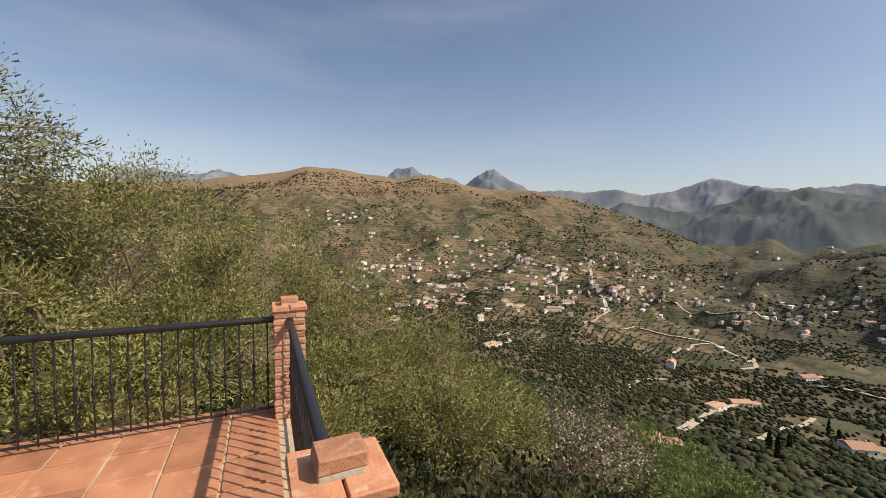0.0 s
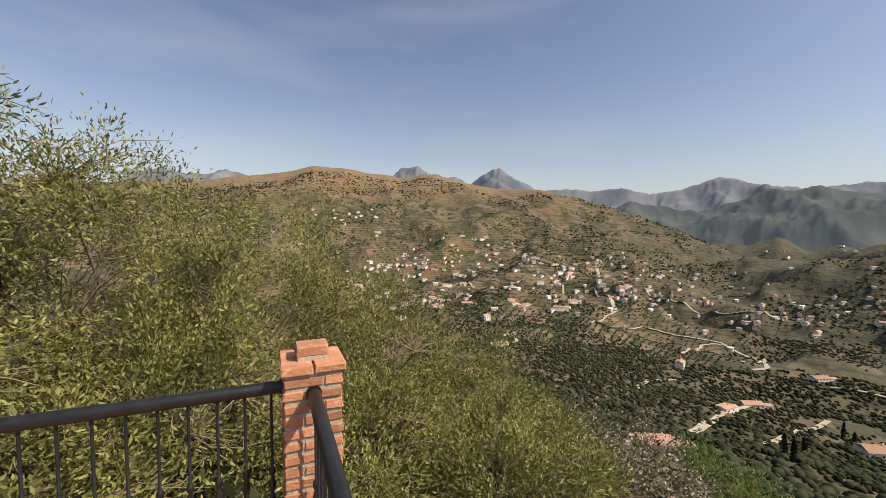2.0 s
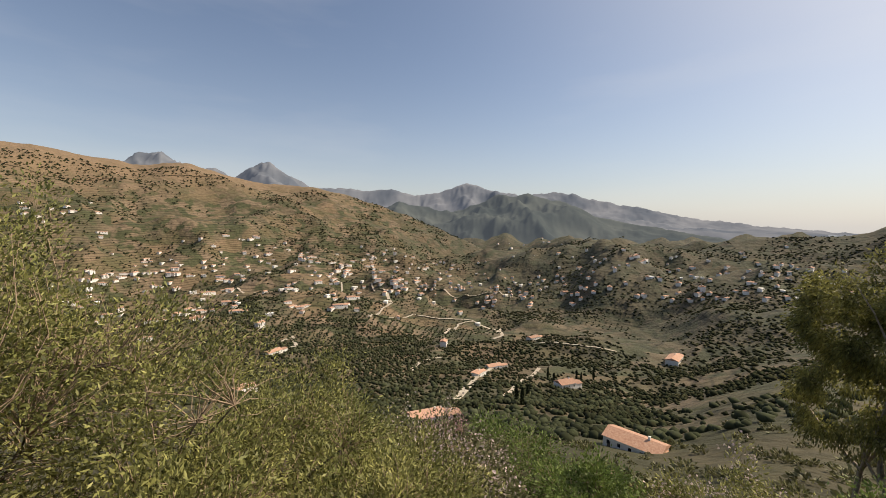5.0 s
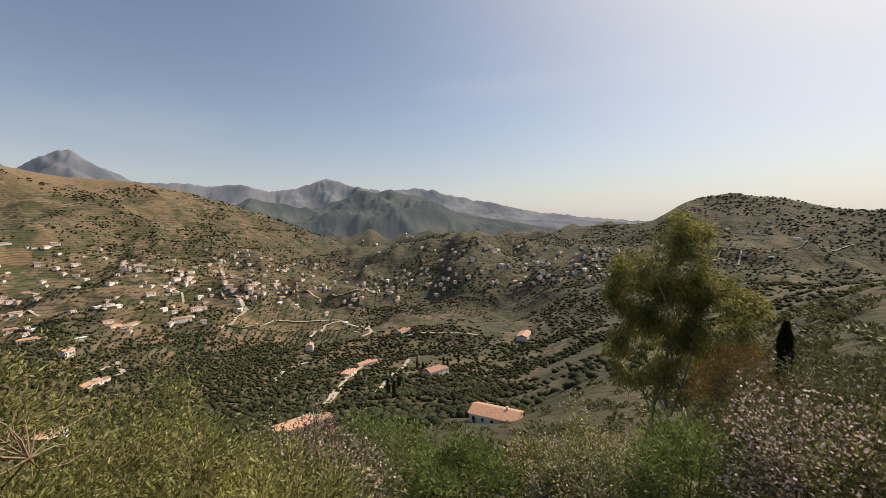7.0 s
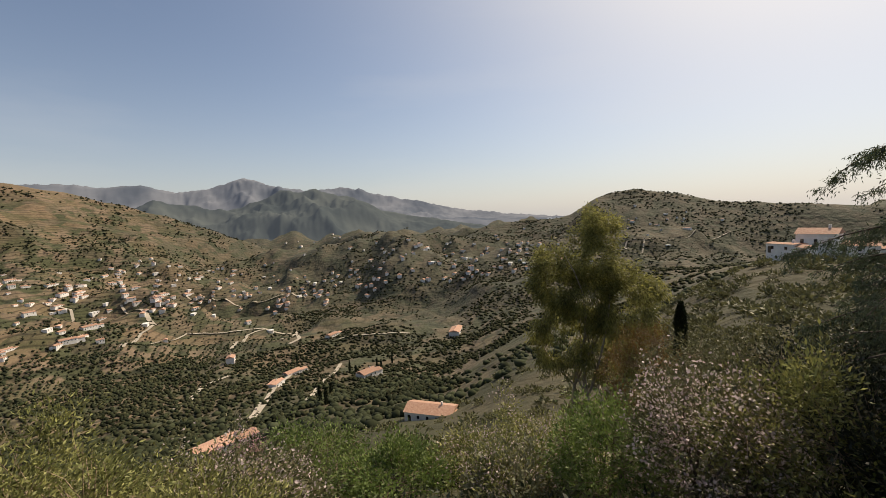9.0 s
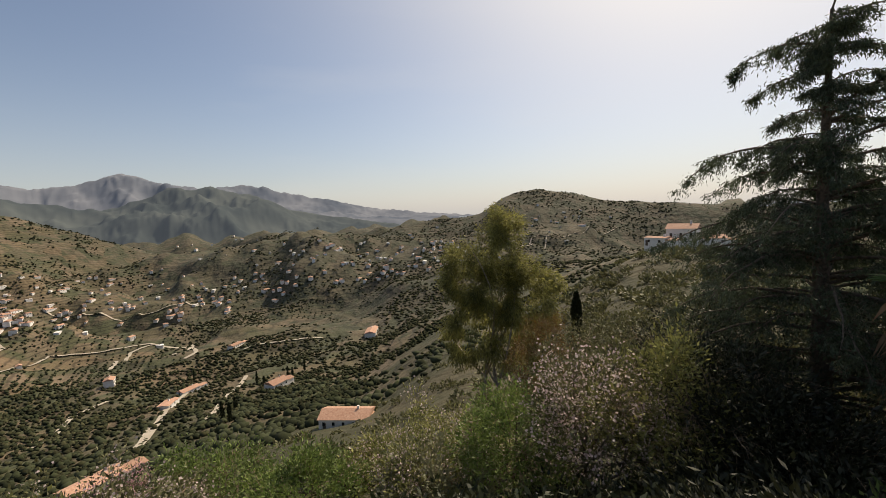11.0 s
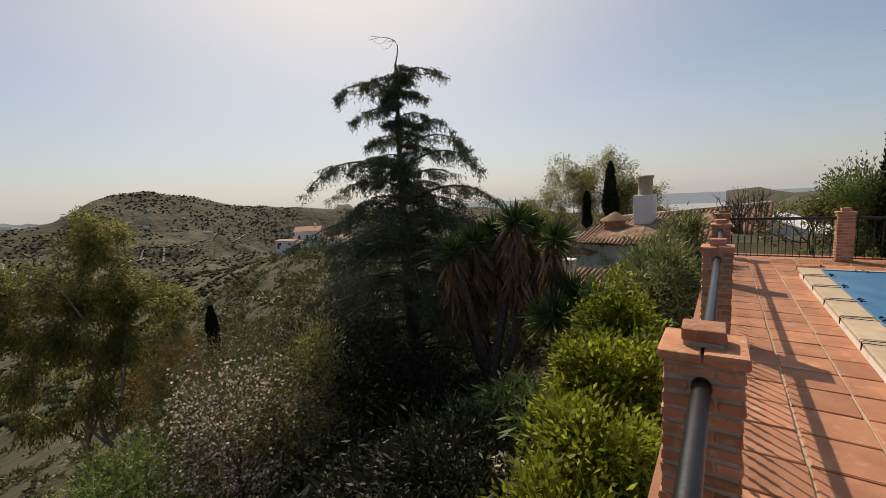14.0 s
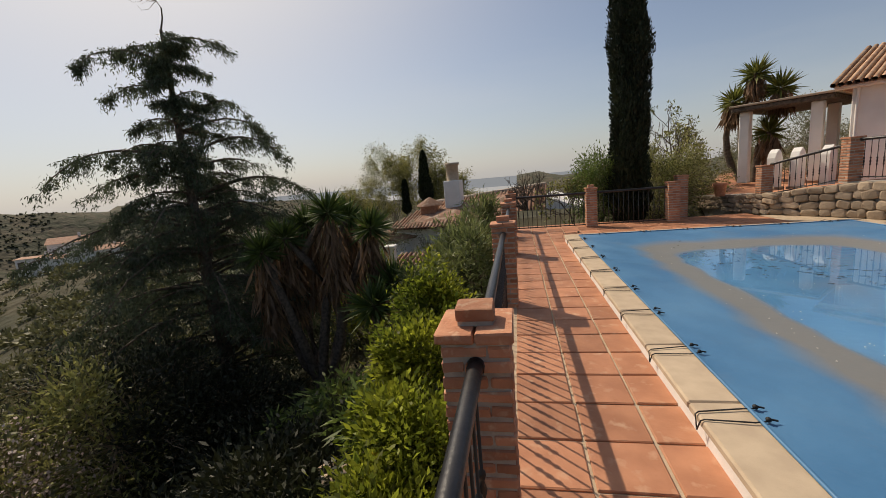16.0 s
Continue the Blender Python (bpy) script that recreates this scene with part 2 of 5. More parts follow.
# skylines: azimuth and elevation of the crest, in degrees
BROWN_RIDGE = ((-180, -14), (-60, -9), (-30, 3.5), (-11, 4.2), (-7, 4.9), (-2, 5.9), (5, 6.8), (9, 6.9), (13, 6.3), (17, 5.7), (22, 6.5), (27, 5.6), (33, 4.7), (38, 4.1), (44, 2.9), (49, 1.5), (54, -0.5), (59, -2.7), (63, -4.2), (70, -7))
GREEN_HILL = ((80, -5), (90, -1.9), (97, -0.9), (101, -0.4), (104.5, 1.3), (109, 2.1), (113, 1.6), (117, 0.5), (123, -0.4), (133, -1.1), (150, -1.3), (160, -2.4), (185, -4.5))
FAR_PEAKS = ((-15, 6.0), (-5, 5.5), (5, 4), (14, 4.5), (17, 6.2), (19.5, 6.8), (22, 5.9), (27, 5), (31, 6.6), (34, 5.2), (36, 4.2), (39, 5.0), (43, 4.7), (47, 5.3), (51, 4.0), (57, 4.9), (60, 4.4), (62, 4.2), (66, 3.4), (72, 3.9), (79, 2.3), (85, 0.7), (92, -0.4), (99, -1.0), (110, -1.6))
DARK_MOUNTAIN = ((44, 0.5), (48, 2.2), (52, 1.9), (55.5, 1.6), (59, 2.3), (62.8, 3.8), (66, 3.9), (70, 2.4), (74, 1.3), (81, -0.6), (90, -1.9), (100, -3.6), (106, -5))


def smooth_line(table, a):
    xs, ys = zip(*table)
    return np.interp(a, xs, ys, left=ys[0] - 6, right=ys[-1] - 3)


def fbm(x, y, scale, octaves=4, seed=0.0):
    return noise.fractal((x / scale + seed, y / scale - seed, seed * 0.37), 1.0, 2.1, octaves)


def ground_z(x, y):
    """Height of the land at a place."""
    dx, dy = x - OX, y - OY
    r = max(math.hypot(dx, dy), 0.5)
    a = math.degrees(math.atan2(dx, dy))
    i = min(max(int(np.searchsorted(AZ_K, a)) - 1, 0), len(AZ_K) - 2)
    f = (a - AZ_K[i]) / (AZ_K[i + 1] - AZ_K[i])
    f = f * f * (3 - 2 * f)
    lr = math.log(r)
    el0 = np.interp(lr, LOG_R, EL_K[i])
    el1 = np.interp(lr, LOG_R, EL_K[i + 1])
    el = el0 + (el1 - el0) * f
    if r > 1000:
        el += (float(np.interp(a, (20, 45, 88, 104, 150, 163), (-1.4, -3.0, -2.6, -1.4, -1.8, -4.6))) - el) * min((r - 1000) / 900, 1)
    z = EYE + r * math.tan(math.radians(el))
    if r < 4:
        z = EYE + 4 * math.tan(math.radians(el))
    rough = min(max((r - 90) / 480, 0), 1)
    spur = noise.ridged_multi_fractal((x / 560 + 3.1, y / 560, 1.7), 0.9, 2.1, 4, 1.0, 2.0) - 1.0
    crest = 0.0
    for table, dist, slope in ((BROWN_RIDGE, 1650 - 6.5 * min(max(a - 30, 0), 60), 0.42), (GREEN_HILL, 1350, 0.36)):
        top = EYE + dist * math.tan(math.radians(float(smooth_line(table, a)) + (0.5 if dist > 1350 else 0.1)))
        h = top - slope * abs(r - dist) * (1 if r < dist else 0.6)
        if h > z - 60:
            w = 1 / (1 + math.exp(-(h - z) / 14))
            crest = max(crest, w * math.exp(-((r - dist) / 260) ** 2))
            z = z + (h - z) * w
    fold = noise.ridged_multi_fractal((x / 230 + 7.7, y / 230, 6.1), 0.9, 2.1, 3, 1.0, 2.0) - 1.0
    z += rough * (1 - 0.9 * crest) * 34 * fold * min(r / 900, 1) * min(max((1350 - r) / 400, 0.2), 1)
    z += rough * (1 - 0.72 * crest) * (64 * spur + 13 * fbm(x, y, 130, 3, 5.3)) * min(r / 900, 1.15)
    z += min(r / 60, 1) * 0.9 * fbm(x, y, 14, 3, 2.2) + 0.10 * fbm(x, y, 1.7, 2, 9.1)
    if -14 < x < 0.6 and -15 < y < 0.6:          # under the terraces
        z = min(z, -0.55)
    return z


LOG_R = [math.log(v) for v in R_K]


def on_land(az, el, near=20.0, far=1900.0):
    """Where a line of sight from the terrace meets the land."""
    c, s, t = math.sin(math.radians(az)), math.cos(math.radians(az)), math.tan(math.radians(el))
    r = near
    while r < far:
        x, y = OX + c * r, OY + s * r
        if EYE + r * t <= ground_z(x, y):
            break
        r *= 1.012
    return Vector((OX + c * r, OY + s * r, ground_z(OX + c * r, OY + s * r)))


def polar(az, r, dz=0.0):
    x, y = OX + math.sin(math.radians(az)) * r, OY + math.cos(math.radians(az)) * r
    return Vector((x, y, ground_z(x, y) + dz))


def polar_sheet(name, azs, rs, height, material):
    v = np.array([(OX + math.sin(math.radians(a)) * r, OY + math.cos(math.radians(a)) * r, height(a, r)) for a in azs for r in rs])
    n, m = len(azs), len(rs)
    i, j = np.meshgrid(np.arange(n - 1), np.arange(m - 1), indexing="ij")
    b = (i * m + j).ravel()
    return quick_mesh(name, v, np.stack([b, b + m, b + m + 1, b + 1], 1), material, True)


def land_material():
    """Dry hillsides: scrub, bare earth, terraced strips and small fields."""
    m = mat("hillside", (0.080, 0.070, 0.041), (0.165, 0.122, 0.080), 0.014, 0.95, 0.0, detail=13, spread=(0.40, 0.60), extra=((0.058, 0.062, 0.030), 0.035, 0.47, 0.55))
    nt = m.node_tree
    b = nt.nodes["Principled BSDF"]
    src = b.inputs["Base Color"].links[0].from_socket
    geo = [n for n in nt.nodes if n.bl_idname == "ShaderNodeNewGeometry"][0]
    vor = nt.nodes.new("ShaderNodeTexVoronoi")
    vor.inputs["Scale"].default_value = 0.026
    nt.links.new(geo.outputs["Position"], vor.inputs["Vector"])
    sep = nt.nodes.new("ShaderNodeSeparateColor")
    nt.links.new(vor.outputs["Color"], sep.inputs[0])
    pick = nt.nodes.new("ShaderNodeMapRange")
    pick.inputs["From Min"].default_value, pick.inputs["From Max"].default_value = 0.62, 0.70
    pick.inputs["To Max"].default_value = 0.6
    nt.links.new(sep.outputs[0], pick.inputs[0])
    field = nt.nodes.new("ShaderNodeMix")
    field.data_type = "RGBA"
    field.inputs[6].default_value, field.inputs[7].default_value = (0.185, 0.125, 0.076, 1), (0.078, 0.072, 0.034, 1)
    nt.links.new(sep.outputs[1], field.inputs[0])
    mx = nt.nodes.new("ShaderNodeMix")
    mx.data_type = "RGBA"
    nt.links.new(pick.outputs[0], mx.inputs[0])
    nt.links.new(src, mx.inputs[6])
    nt.links.new(field.outputs[2], mx.inputs[7])
    # contour terraces: strips by height
    xyz = nt.nodes.new("ShaderNodeSeparateXYZ")
    nt.links.new(geo.outputs["Position"], xyz.inputs[0])
    wob = nt.nodes.new("ShaderNodeTexNoise")
    wob.inputs["Scale"].default_value = 0.02
    nt.links.new(geo.outputs["Position"], wob.inputs["Vector"])
    ma = nt.nodes.new("ShaderNodeMath")
    ma.operation = "MULTIPLY_ADD"
    ma.inputs[1].default_value = 14
    nt.links.new(wob.outputs[0], ma.inputs[0])
    nt.links.new(xyz.outputs[2], ma.inputs[2])
    fr = nt.nodes.new("ShaderNodeMath")
    fr.operation = "PINGPONG"
    fr.inputs[1].default_value = 2.2
    nt.links.new(ma.outputs[0], fr.inputs[0])
    st = nt.nodes.new("ShaderNodeMapRange")
    st.inputs["From Min"].default_value, st.inputs["From Max"].default_value = 0.2, 0.9
    st.inputs["To Min"].default_value, st.inputs["To Max"].default_value = 0.58, 1.2
    nt.links.new(fr.outputs[0], st.inputs[0])
    hsv = nt.nodes.new("ShaderNodeHueSaturation")
    nt.links.new(st.outputs[0], hsv.inputs["Value"])
    nt.links.new(mx.outputs[2], hsv.inputs["Color"])
    # the heights are barer and browner
    high = nt.nodes.new("ShaderNodeMapRange")
    high.inputs["From Min"].default_value, high.inputs["From Max"].default_value = 60, 150
    high.inputs["To Max"].default_value = 0.75
    nt.links.new(xyz.outputs[2], high.inputs[0])
    top = nt.nodes.new("ShaderNodeMix")
    top.data_type = "RGBA"
    top.inputs[7].default_value = (0.240, 0.165, 0.102, 1)
    nt.links.new(high.outputs[0], top.inputs[0])
    nt.links.new(hsv.outputs[0], top.inputs[6])
    # greener slopes on the eastern side of the valley, and scrubby turf close by
    east = nt.nodes.new("ShaderNodeMath")
    east.operation = "SUBTRACT"
    nt.links.new(xyz.outputs[0], east.inputs[0])
    nt.links.new(xyz.outputs[1], east.inputs[1])
    e_map = nt.nodes.new("ShaderNodeMapRange")
    e_map.inputs["From Min"].default_value, e_map.inputs["From Max"].default_value, e_map.inputs["To Max"].default_value = -50, 550, 0.62
    nt.links.new(east.outputs[0], e_map.inputs[0])
    reach = nt.nodes.new("ShaderNodeVectorMath")
    reach.operation = "LENGTH"
    nt.links.new(geo.outputs["Position"], reach.inputs[0])
    n_map = nt.nodes.new("ShaderNodeMapRange")
    n_map.inputs["From Min"].default_value, n_map.inputs["From Max"].default_value, n_map.inputs["To Max"].default_value = 300, 90, 0.8
    nt.links.new(reach.outputs["Value"], n_map.inputs[0])
    last = top.outputs[2]
    for mask, tone in ((e_map, (0.060, 0.064, 0.046)), (n_map, (0.050, 0.048, 0.024))):
        mg = nt.nodes.new("ShaderNodeMix")
        mg.data_type = "RGBA"
        mg.inputs[7].default_value = (*tone, 1)
        nt.links.new(mask.outputs[0], mg.inputs[0])
        nt.links.new(last, mg.inputs[6])
        last = mg.outputs[2]
    nt.links.new(last, b.inputs["Base Color"])
    bn = nt.nodes.new("ShaderNodeTexNoise")
    bn.inputs["Scale"].default_value, bn.inputs["Detail"].default_value = 0.06, 8
    nt.links.new(geo.outputs["Position"], bn.inputs["Vector"])
    bp = nt.nodes.new("ShaderNodeBump")
    bp.inputs["Strength"].default_value, bp.inputs["Distance"].default_value = 0.9, 7.0
    nt.links.new(bn.outputs[0], bp.inputs["Height"])
    nt.links.new(bp.outputs[0], b.inputs["Normal"])
    return m


M_LAND = land_material()
AZS = np.concatenate([np.arange(-180, -36, 3.0), np.arange(-36, 165, 0.4), np.arange(165, 180.1, 1.5)])
RS = np.concatenate([[0.3], np.geomspace(2.5, 250, 58), np.geomspace(258, 1750, 112), [1850, 2000, 2300]])
ground = new("ground", polar_sheet("ground", AZS, RS, lambda a, r: ground_z(OX + math.sin(math.radians(a)) * r, OY + math.cos(math.radians(a)) * r), M_LAND))
tagged(ground, "dry scrubby hillsides with olive terraces and bare earth", "ground", kind="structure")


# distance haze is put into the base colours and an added emission
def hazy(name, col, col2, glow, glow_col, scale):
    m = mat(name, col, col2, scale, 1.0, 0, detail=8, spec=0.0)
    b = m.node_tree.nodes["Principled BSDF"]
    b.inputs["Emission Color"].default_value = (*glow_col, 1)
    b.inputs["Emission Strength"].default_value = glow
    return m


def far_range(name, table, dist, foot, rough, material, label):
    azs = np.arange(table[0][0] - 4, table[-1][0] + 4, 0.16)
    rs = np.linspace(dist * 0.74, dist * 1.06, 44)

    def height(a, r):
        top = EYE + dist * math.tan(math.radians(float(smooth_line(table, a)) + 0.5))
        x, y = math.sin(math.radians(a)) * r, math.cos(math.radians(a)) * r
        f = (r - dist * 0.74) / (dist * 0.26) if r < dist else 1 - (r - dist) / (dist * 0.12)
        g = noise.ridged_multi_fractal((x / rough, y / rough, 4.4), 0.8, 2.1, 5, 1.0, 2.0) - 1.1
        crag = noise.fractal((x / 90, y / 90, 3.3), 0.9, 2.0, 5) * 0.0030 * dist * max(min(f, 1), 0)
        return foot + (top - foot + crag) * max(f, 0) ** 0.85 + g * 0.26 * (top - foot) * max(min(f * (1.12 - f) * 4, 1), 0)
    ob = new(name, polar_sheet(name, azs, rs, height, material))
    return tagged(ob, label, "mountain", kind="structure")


# both ranges carry their blue-grey haze as painted colour and glow
far_range("backdrop_peaks", FAR_PEAKS, 4450, -110, 900, hazy("hazy_rock", (0.19, 0.20, 0.22), (0.09, 0.105, 0.13), 0.06, (0.52, 0.63, 0.80), 0.0022), "mountain range on the skyline with painted blue-grey haze")
far_range("backdrop_mountain", DARK_MOUNTAIN, 2900, -150, 520, hazy("hazy_scrub", (0.075, 0.085, 0.078), (0.040, 0.050, 0.050), 0.085, (0.50, 0.60, 0.74), 0.004), "dark mountain with forested slopes and painted haze")
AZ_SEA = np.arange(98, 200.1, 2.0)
# the sea's paleness is haze, mostly painted as emission
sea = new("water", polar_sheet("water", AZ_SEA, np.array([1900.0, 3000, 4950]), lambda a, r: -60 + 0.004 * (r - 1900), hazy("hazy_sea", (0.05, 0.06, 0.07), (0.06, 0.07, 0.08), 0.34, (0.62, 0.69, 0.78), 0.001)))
tagged(sea, "pale sea and coast under the horizon with painted haze", "sea", kind="structure")


# ---- the pool terrace ----
FLOOR_Z = 0.0
terrace_wall = new("wall_terrace", None)
bm = bmesh.new()
box(bm, -9.6, -12.6, -3.2, 0.17, 0.17, -0.06)
terrace_body = part("retaining_wall", bm, M_WALL, terrace_wall)
tagged(terrace_wall, "white rendered retaining wall under the pool terrace", "wall", kind="structure")
terrace_edge = new("trim", mesh_from("trim", *(lambda b: ([v.co[:] for v in b.verts], [[v.index for v in f.verts] for f in b.faces]))(box(box(bmesh.new(), 0.14, -12.6, -0.06, 0.24, 0.24, 0.012), -9.6, 0.14, -0.06, 0.14, 0.24, 0.012)), M_TILE))
tagged(terrace_edge, "terracotta edging along the terrace rim", "edging", kind="structure")
floor = new("floor", mesh_from("floor", [(-9.6, -12.6, -0.005), (0.14, -12.6, -0.005), (0.14, 0.14, -0.005), (-9.6, 0.14, -0.005), (-9.6, -12.6, -0.06), (0.14, -12.6, -0.06), (0.14, 0.14, -0.06), (-9.6, 0.14, -0.06)],
                               [(0, 1, 2, 3), (7, 6, 5, 4), (0, 4, 5, 1), (1, 5, 6, 2), (2, 6, 7, 3), (3, 7, 4, 0)], M_GROUT))
tagged(floor, "terracotta tiled terrace floor with pale sandy joints", "floor", kind="structure")

# bricks: a few hand-made shapes, shared
rng = random.Random(4)


def rough_block(name, lx, ly, lz, material, bevel, jit, seed):
    r = random.Random(seed)
    b = boxed(-lx / 2, -ly / 2, -lz / 2, lx / 2, ly / 2, lz / 2, bevel)
    for v in b.verts:
        v.co += Vector((r.uniform(-jit, jit), r.uniform(-jit, jit), r.uniform(-jit, jit)))
    me = bpy.data.meshes.new(name)
    b.to_mesh(me)
    b.free()
    me.materials.append(material)
    return me


W_PIL, COURSE = 0.27, 0.0615
BRICKS = [rough_block("brick", 0.176, 0.088, 0.044, M_BRICK, 0.006, 0.0035, s) for s in range(7)]
CAPS = [rough_block("cap_brick", 0.145, 0.295, 0.042, M_BRICK, 0.006, 0.003, s) for s in range(3)]
KNOBS = [rough_block("top_brick", 0.15, 0.13, 0.055, M_BRICK, 0.006, 0.003, s) for s in range(3)]


def brick_pillar(x, y, z0=0.0, courses=16, knob=True, label="red brick railing pillar with pale mortar and a brick cap"):
    p = empty("brick_pillar", x, y, z0, rng.uniform(-0.6, 0.6))
    h = courses * COURSE
    b = boxed(-W_PIL / 2 + 0.008, -W_PIL / 2 + 0.008, -0.02, W_PIL / 2 - 0.008, W_PIL / 2 - 0.008, h + 0.006)
    part("mortar_core", b, M_MORTAR, p)
    for c in range(courses):
        flip = c % 2
        for k in range(4):
            a = 90 * k
            o = Matrix.Rotation(radians(a), 4, "Z")
            sx = (W_PIL - 0.176) / 2 * (-1 if flip else 1)
            m = o @ Matrix.Translation((sx * 0.98 + rng.uniform(-.002, .002), -(W_PIL - 0.088) / 2 + rng.uniform(-.004, .003), (c + 0.5) * COURSE)) @ pose(0, 0, 0, rng.uniform(-1, 1), rng.uniform(-1.2, 1.2), rng.uniform(-1, 1) + (180 if rng.random() < .5 else 0))
            part("brick", rng.choice(BRICKS), None, p, m=m)
    zc = h + 0.028
    for s in (-1, 1):
        part("cap_brick", CAPS[s + 1], None, p, m=pose(s * 0.0755, 0, zc, 0, rng.uniform(-.8, .8), rng.uniform(-1, 1)))
    part("cap_bed", boxed(-0.13, -0.13, h - 0.004, 0.13, 0.13, h + 0.02), M_MORTAR, p)
    if knob:
        part("mortar_bed", boxed(-0.07, -0.06, zc + 0.016, 0.07, 0.06, zc + 0.045, 0.004), M_MORTAR, p)
        part("top_brick", rng.choice(KNOBS), None, p, m=pose(0, 0, zc + 0.066, rng.uniform(-1, 1), 0, rng.uniform(-4, 4)))
    return tagged(p, label, "pillar", "terrace railing pillars")


def lathe(profile, sides=8):
    """Verts and quads of a turned shape: rows of z and radius."""
    return tube([(0, 0, z) for z, _ in profile], [r for _, r in profile], sides)


BAL = quick_mesh("baluster", *lathe([(0.06, .0068), (.36, .0068), (.37, .014), (.385, .017), (.40, .014), (.41, .008), (.43, .011), (.46, .0185), (.49, .011), (.51, .008), (.52, .014), (.535, .017), (.55, .014), (.56, .0068), (.99, .0068)], 7), M_IRON, True)


def railing(x0, y0, x1, y1, z0=0.0, z1=None, top=0.90, label="black wrought-iron railing with knuckled balusters", round_top=True):
    z1 = z0 if z1 is None else z1
    L = math.hypot(x1 - x0, y1 - y0)
    rz = math.degrees(math.atan2(y1 - y0, x1 - x0))
    p = empty("iron_railing", x0, y0, z0, rz)
    rise = z1 - z0
    v, q = tube([(0, 0, top), (L * .5, 0, top + rise / 2), (L, 0, top + rise)], [.031] * 3, 12)
    part("top_rail", quick_mesh("top_rail", v, q, M_IRON, True), None, p)
    v2, q2 = tube([(0.0, 0, 0.075), (L * .5, 0, .075 + rise / 2), (L, 0, .075 + rise)], [.013] * 3, 4)
    part("bottom_rail", quick_mesh("bottom_rail", v2, q2, M_IRON), None, p)
    n = max(int(round(L / 0.118)), 2)
    for i in range(n):
        f = (i + 0.5) / n
        part("baluster", BAL, None, p, m=Matrix.Translation((f * L, 0, f * rise)) @ Matrix.Scale(top, 4, (0, 0, 1)))
    for e, zz in ((0.0, 0.0), (L, rise)):
        v3, q3 = tube([(e - 0.02, 0, top + zz), (e + 0.02, 0, top + zz)], [.036, .036], 12)
        part("end_collar", quick_mesh("end_collar", v3, q3, M_IRON), None, p)
    return tagged(p, label, "railing")


PY = [0.0, -2.76, -6.03, -9.15, -12.3]
HP = W_PIL / 2 - 0.005
for y in PY:
    brick_pillar(0, y)
brick_pillar(-2.34, 0.0)
brick_pillar(-5.0, 0.0)
for a, b in zip(PY, PY[1:]):
    railing(0, a - HP, 0, b + HP)
railing(-2.34 + HP, 0, -HP, 0)
railing(-5.0 + HP, 0, -2.34 - HP, 0)
for x in (-2.06, -4.02):
    brick_pillar(x, -12.3, knob=(x > -3))
railing(-HP, -12.3, -2.06 + HP, -12.3)
railing(-2.06 - HP, -12.3, -4.02 + HP, -12.3)
brick_pillar(-4.5, -13.1, -0.02, 18, False)

# ---- the pool with its winter cover ----
PX0, PX1, PY0, PY1 = -6.55, -1.13, -10.25, -1.17
CW = 0.33
pool = new("wall_pool", None)
tagged(pool, "raised pool edge of cream stone coping", "pool wall", kind="structure")
bm = bmesh.new()
for b4 in ((PX0 + .03, PY0 + .03, PX1 - .03, PY0 + CW), (PX0 + .03, PY1 - CW, PX1 - .03, PY1 - .03), (PX0 + .03, PY0 + CW, PX0 + CW, PY1 - CW), (PX1 - CW, PY0 + CW, PX1 - .03, PY1 - CW)):
    box(bm, b4[0], b4[1], -0.05, b4[2], b4[3], 0.106)
part("pool_edge", bm, M_WALL, pool)
COPE = {}


def coping(x0, y0, x1, y1):
    key = (round(x1 - x0, 3), round(y1 - y0, 3))
    if key not in COPE:
        lx, ly = key
        COPE[key] = rough_block("coping_slab", lx - .006, ly - .006, 0.055, M_STONE_CAP, 0.012, 0.0015, len(COPE))
    part("coping_slab", COPE[key], None, pool, m=pose((x0 + x1) / 2, (y0 + y1) / 2, 0.1355))


for i in range(11):
    ly = (PY1 - PY0) / 11
    coping(PX1 - CW, PY0 + i * ly, PX1, PY0 + (i + 1) * ly)
    coping(PX0, PY0 + i * ly, PX0 + CW, PY0 + (i + 1) * ly)
for i in range(5):
    lx = (PX1 - PX0 - 2 * CW) / 5
    coping(PX0 + CW + i * lx, PY0, PX0 + CW + (i + 1) * lx, PY0 + CW)
    coping(PX0 + CW + i * lx, PY1 - CW, PX0 + CW + (i + 1) * lx, PY1)

WATER = 0.072
ex0, ex1, ey0, ey1 = PX0 + CW * .75, PX1 - CW * .86, PY0 + CW * .75, PY1 - CW * .75
gx, gy = np.linspace(ex0, ex1, 90), np.linspace(ey0, ey1, 150)


def cover_z(x, y):
    d = min((x - ex0) * 1.0, (ex1 - x) * 1.0, (y - ey0) * 0.75, (ey1 - y) * 0.9)
    d2 = -math.log(sum(math.exp(-5 * v) for v in (x - ex0, ex1 - x, (y - ey0) * .75, (ey1 - y) * .9))) / 5
    s = min(max(d2 + 0.12, 0) / 2.15, 1)
    w = s * s * (3 - 2 * s)
    fold = 0.009 * math.sin(7 * (x + y) + 3 * fbm(x, y, 1.5, 2)) * math.exp(-max(d, 0) * 1.5) * min(d * 5, 1)
    return 0.172 - 0.150 * w + fold + 0.004 * fbm(x, y, 1.1, 3, 3.3) * min(max(d, 0) * 2, 1)


cv = np.array([(x, y, cover_z(x, y)) for x in gx for y in gy])
ci, cj = np.meshgrid(np.arange(89), np.arange(149), indexing="ij")
cb = (ci * 150 + cj).ravel()
cover_mesh = quick_mesh("cover_sheet", cv, np.stack([cb, cb + 150, cb + 151, cb + 1], 1), M_COVER, True)
